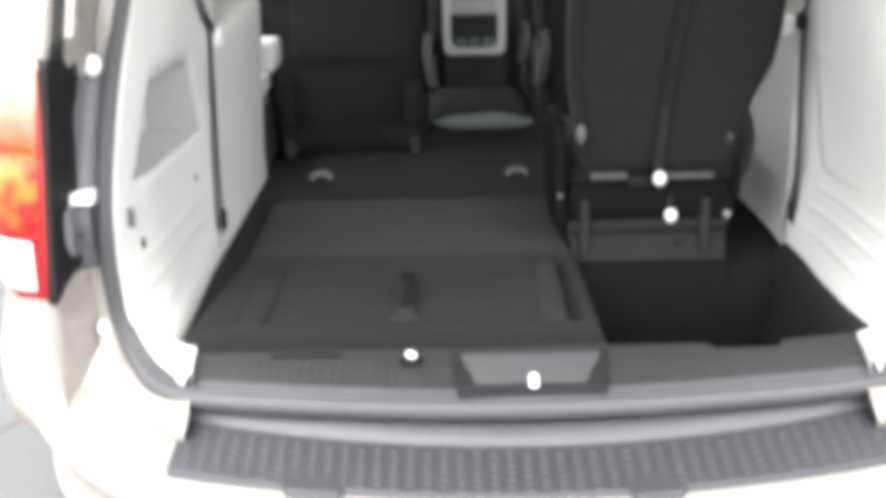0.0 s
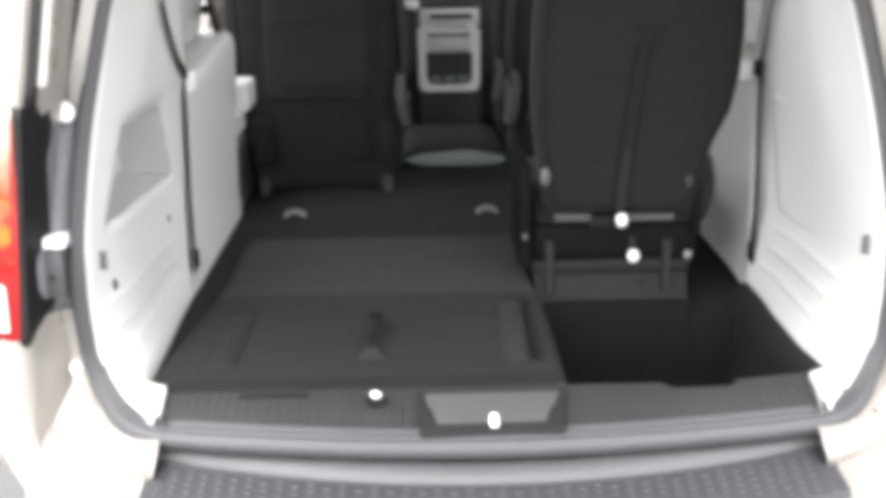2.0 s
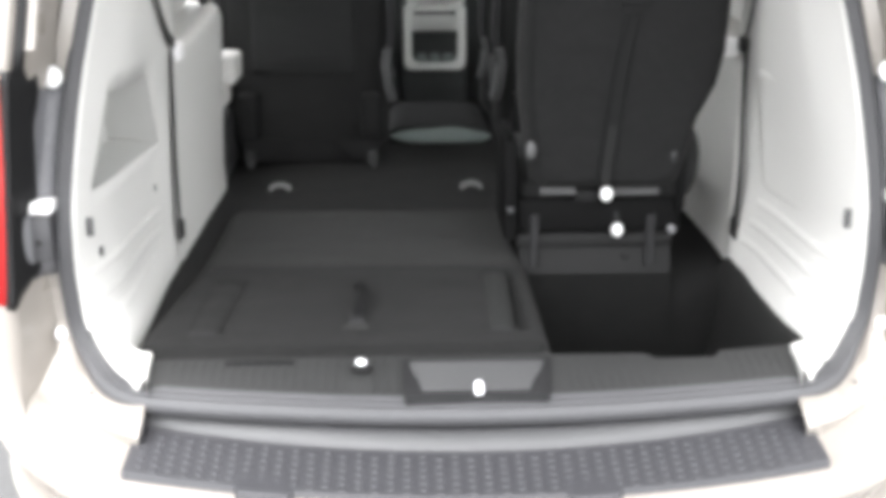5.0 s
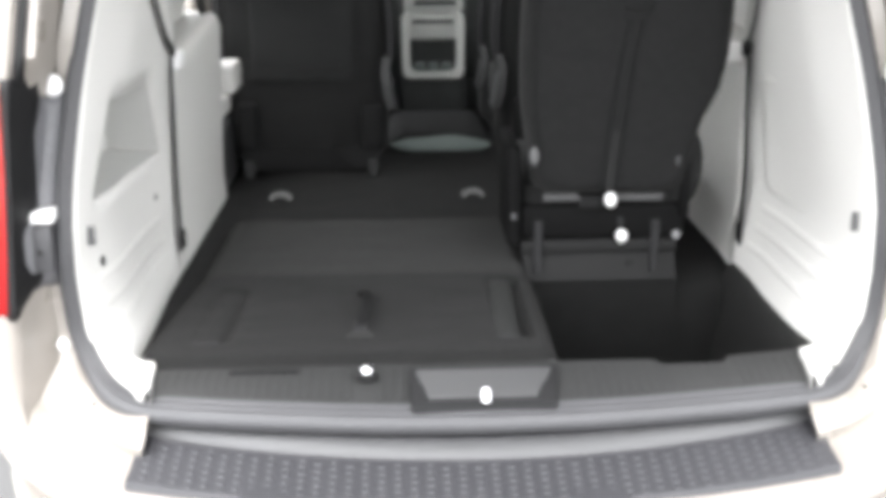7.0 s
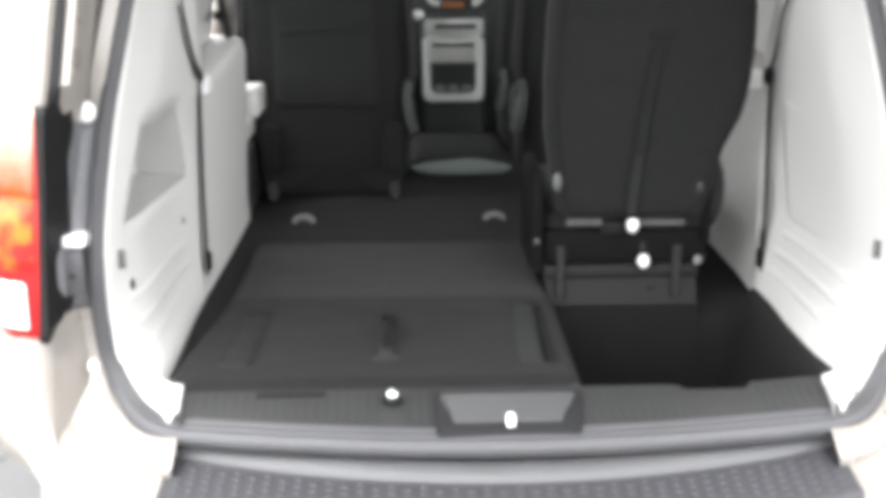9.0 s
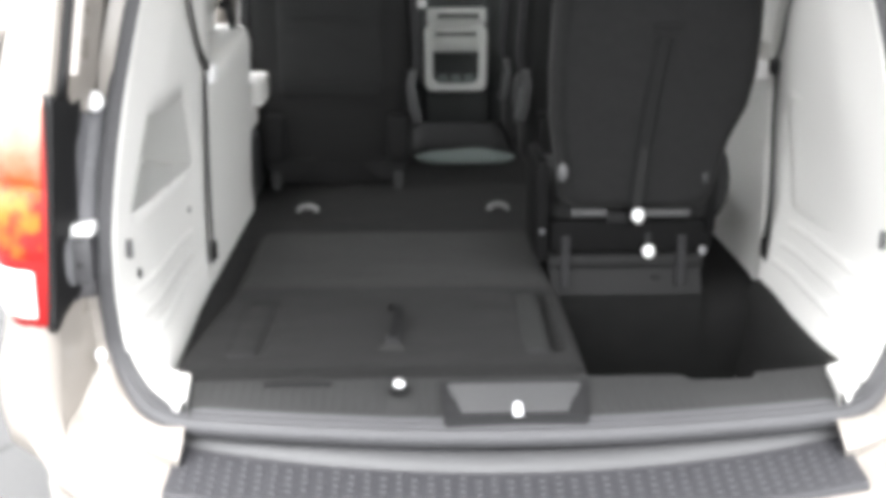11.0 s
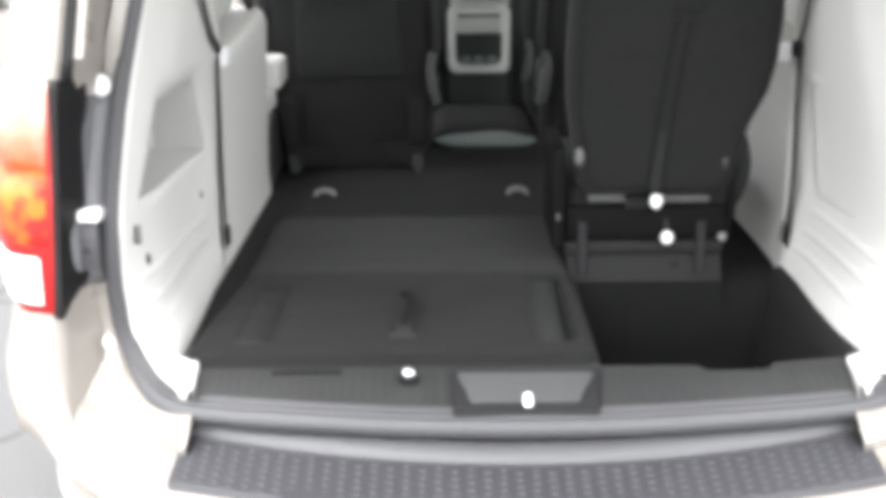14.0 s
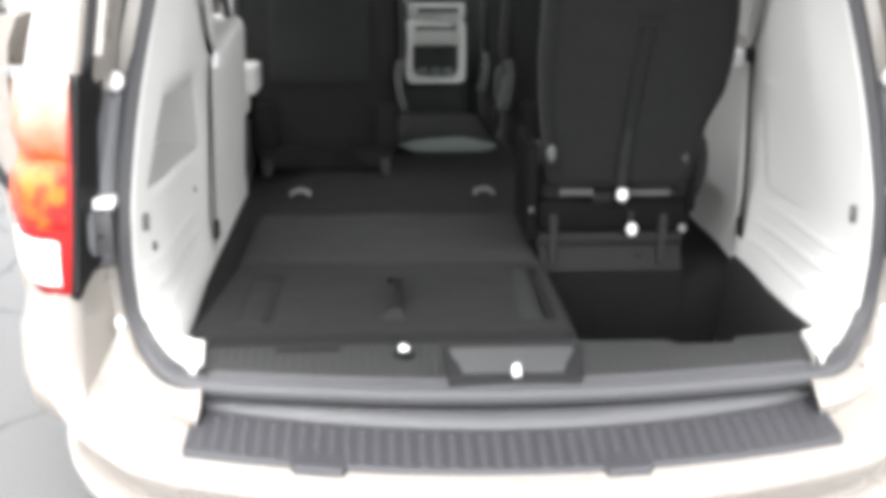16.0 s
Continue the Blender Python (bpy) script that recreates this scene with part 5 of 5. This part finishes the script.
def parked_car(at, turn, paint, stripe, label):
    car = thing("parked_car", label, "car", at)
    car.rotation_euler = (0, 0, radians(turn))
    prof = [(-2.3, 0.35), (-2.35, 0.7), (-2.2, 0.95), (-1.5, 1.02), (-0.9, 1.45), (0.9, 1.5), (1.7, 1.05), (2.25, 0.95), (2.35, 0.6), (2.3, 0.3)]
    bm = loft([[(x, y * (0.94 if z > 1.1 else 1.0), z) for x, z in prof] for y in (-0.88, -0.84, 0.84, 0.88)], True, True)
    bmesh.ops.bevel(bm, geom=bm.edges[:], offset=0.03, segments=2, affect="EDGES")
    part("body", bm, paint, car)
    for y in (-0.85, 0.85):
        bm = loft([[(x, y * 1.005, z) for x, z in ((-1.35, 1.06), (-0.85, 1.38), (0.85, 1.42), (1.5, 1.06))]] + [[(x, y * 0.99, z) for x, z in ((-1.35, 1.06), (-0.85, 1.38), (0.85, 1.42), (1.5, 1.06))]], True, True)
        part("side_window", bm, GLASS_DARK, car)
        if stripe:
            part("stripe", box(-2.3, 2.3, y * 1.037 - 0.01, y * 1.037 + 0.01, 0.50, 0.665, 0.003), WHITE_PAINT, car)
        for x in (-1.4, 1.4):
            w = part("wheel", bmesh.new(), TYRE, car)
            rings = []
            for r, d in ((0.20, 0.0), (0.30, 0.0), (0.335, 0.03), (0.34, 0.1), (0.335, 0.17), (0.30, 0.2)):
                rings.append([(x + r * math.cos(a), (y + (0.06 if y > 0 else -0.06)) - math.copysign(d, y), 0.34 + r * math.sin(a)) for a in [2 * math.pi * i / 24 for i in range(24)]])
            part("tyre", loft(rings, True), TYRE, w)
            rings = []
            for r, d in ((0.03, -0.01), (0.10, 0.005), (0.18, 0.015), (0.205, 0.0)):
                rings.append([(x + r * math.cos(a), (y + (0.06 if y > 0 else -0.06)) - math.copysign(d, y), 0.34 + r * math.sin(a)) for a in [2 * math.pi * i / 24 for i in range(24)]])
            part("rim", loft(rings, True, True), SILVER, w)
    return car


parked_car((-7.4, 12.9, 0), 0, WHITE_PAINT, False, "white car parked across the lot")
parked_car((5.3, 9.72, 0), -24, RED_PAINT, True, "red vehicle with a white side stripe parked across the lot")

# ---- dimples of the step pad ----
BUMP = loft([[(-0.0064, -0.0042, 0), (0.0064, -0.0042, 0), (0.0064, 0.0042, 0), (-0.0064, 0.0042, 0)], [(-0.0040, -0.0024, 0.0026), (0.0040, -0.0024, 0.0026), (0.0040, 0.0024, 0.0026), (-0.0040, 0.0024, 0.0026)]], True, False)
BUMP.verts.ensure_lookup_table()
BUMP.faces.new(BUMP.verts[4:8])
bump_mesh = finish(BUMP, "dimple", STEP_GREY)
for k in range(44):
    x = -0.565 + 1.13 * k / 43
    for row in range(6):
        v = 0.12 + 0.145 * row + 0.0725 * (k % 2)
        ob = new("dimple", bump_mesh)
        ob.parent = step_pad
        ob.location = (x, pad_y(x, v), pad_z(v) + 0.0035)
        ob.rotation_euler = (0, 0, math.atan(0.66 * x))
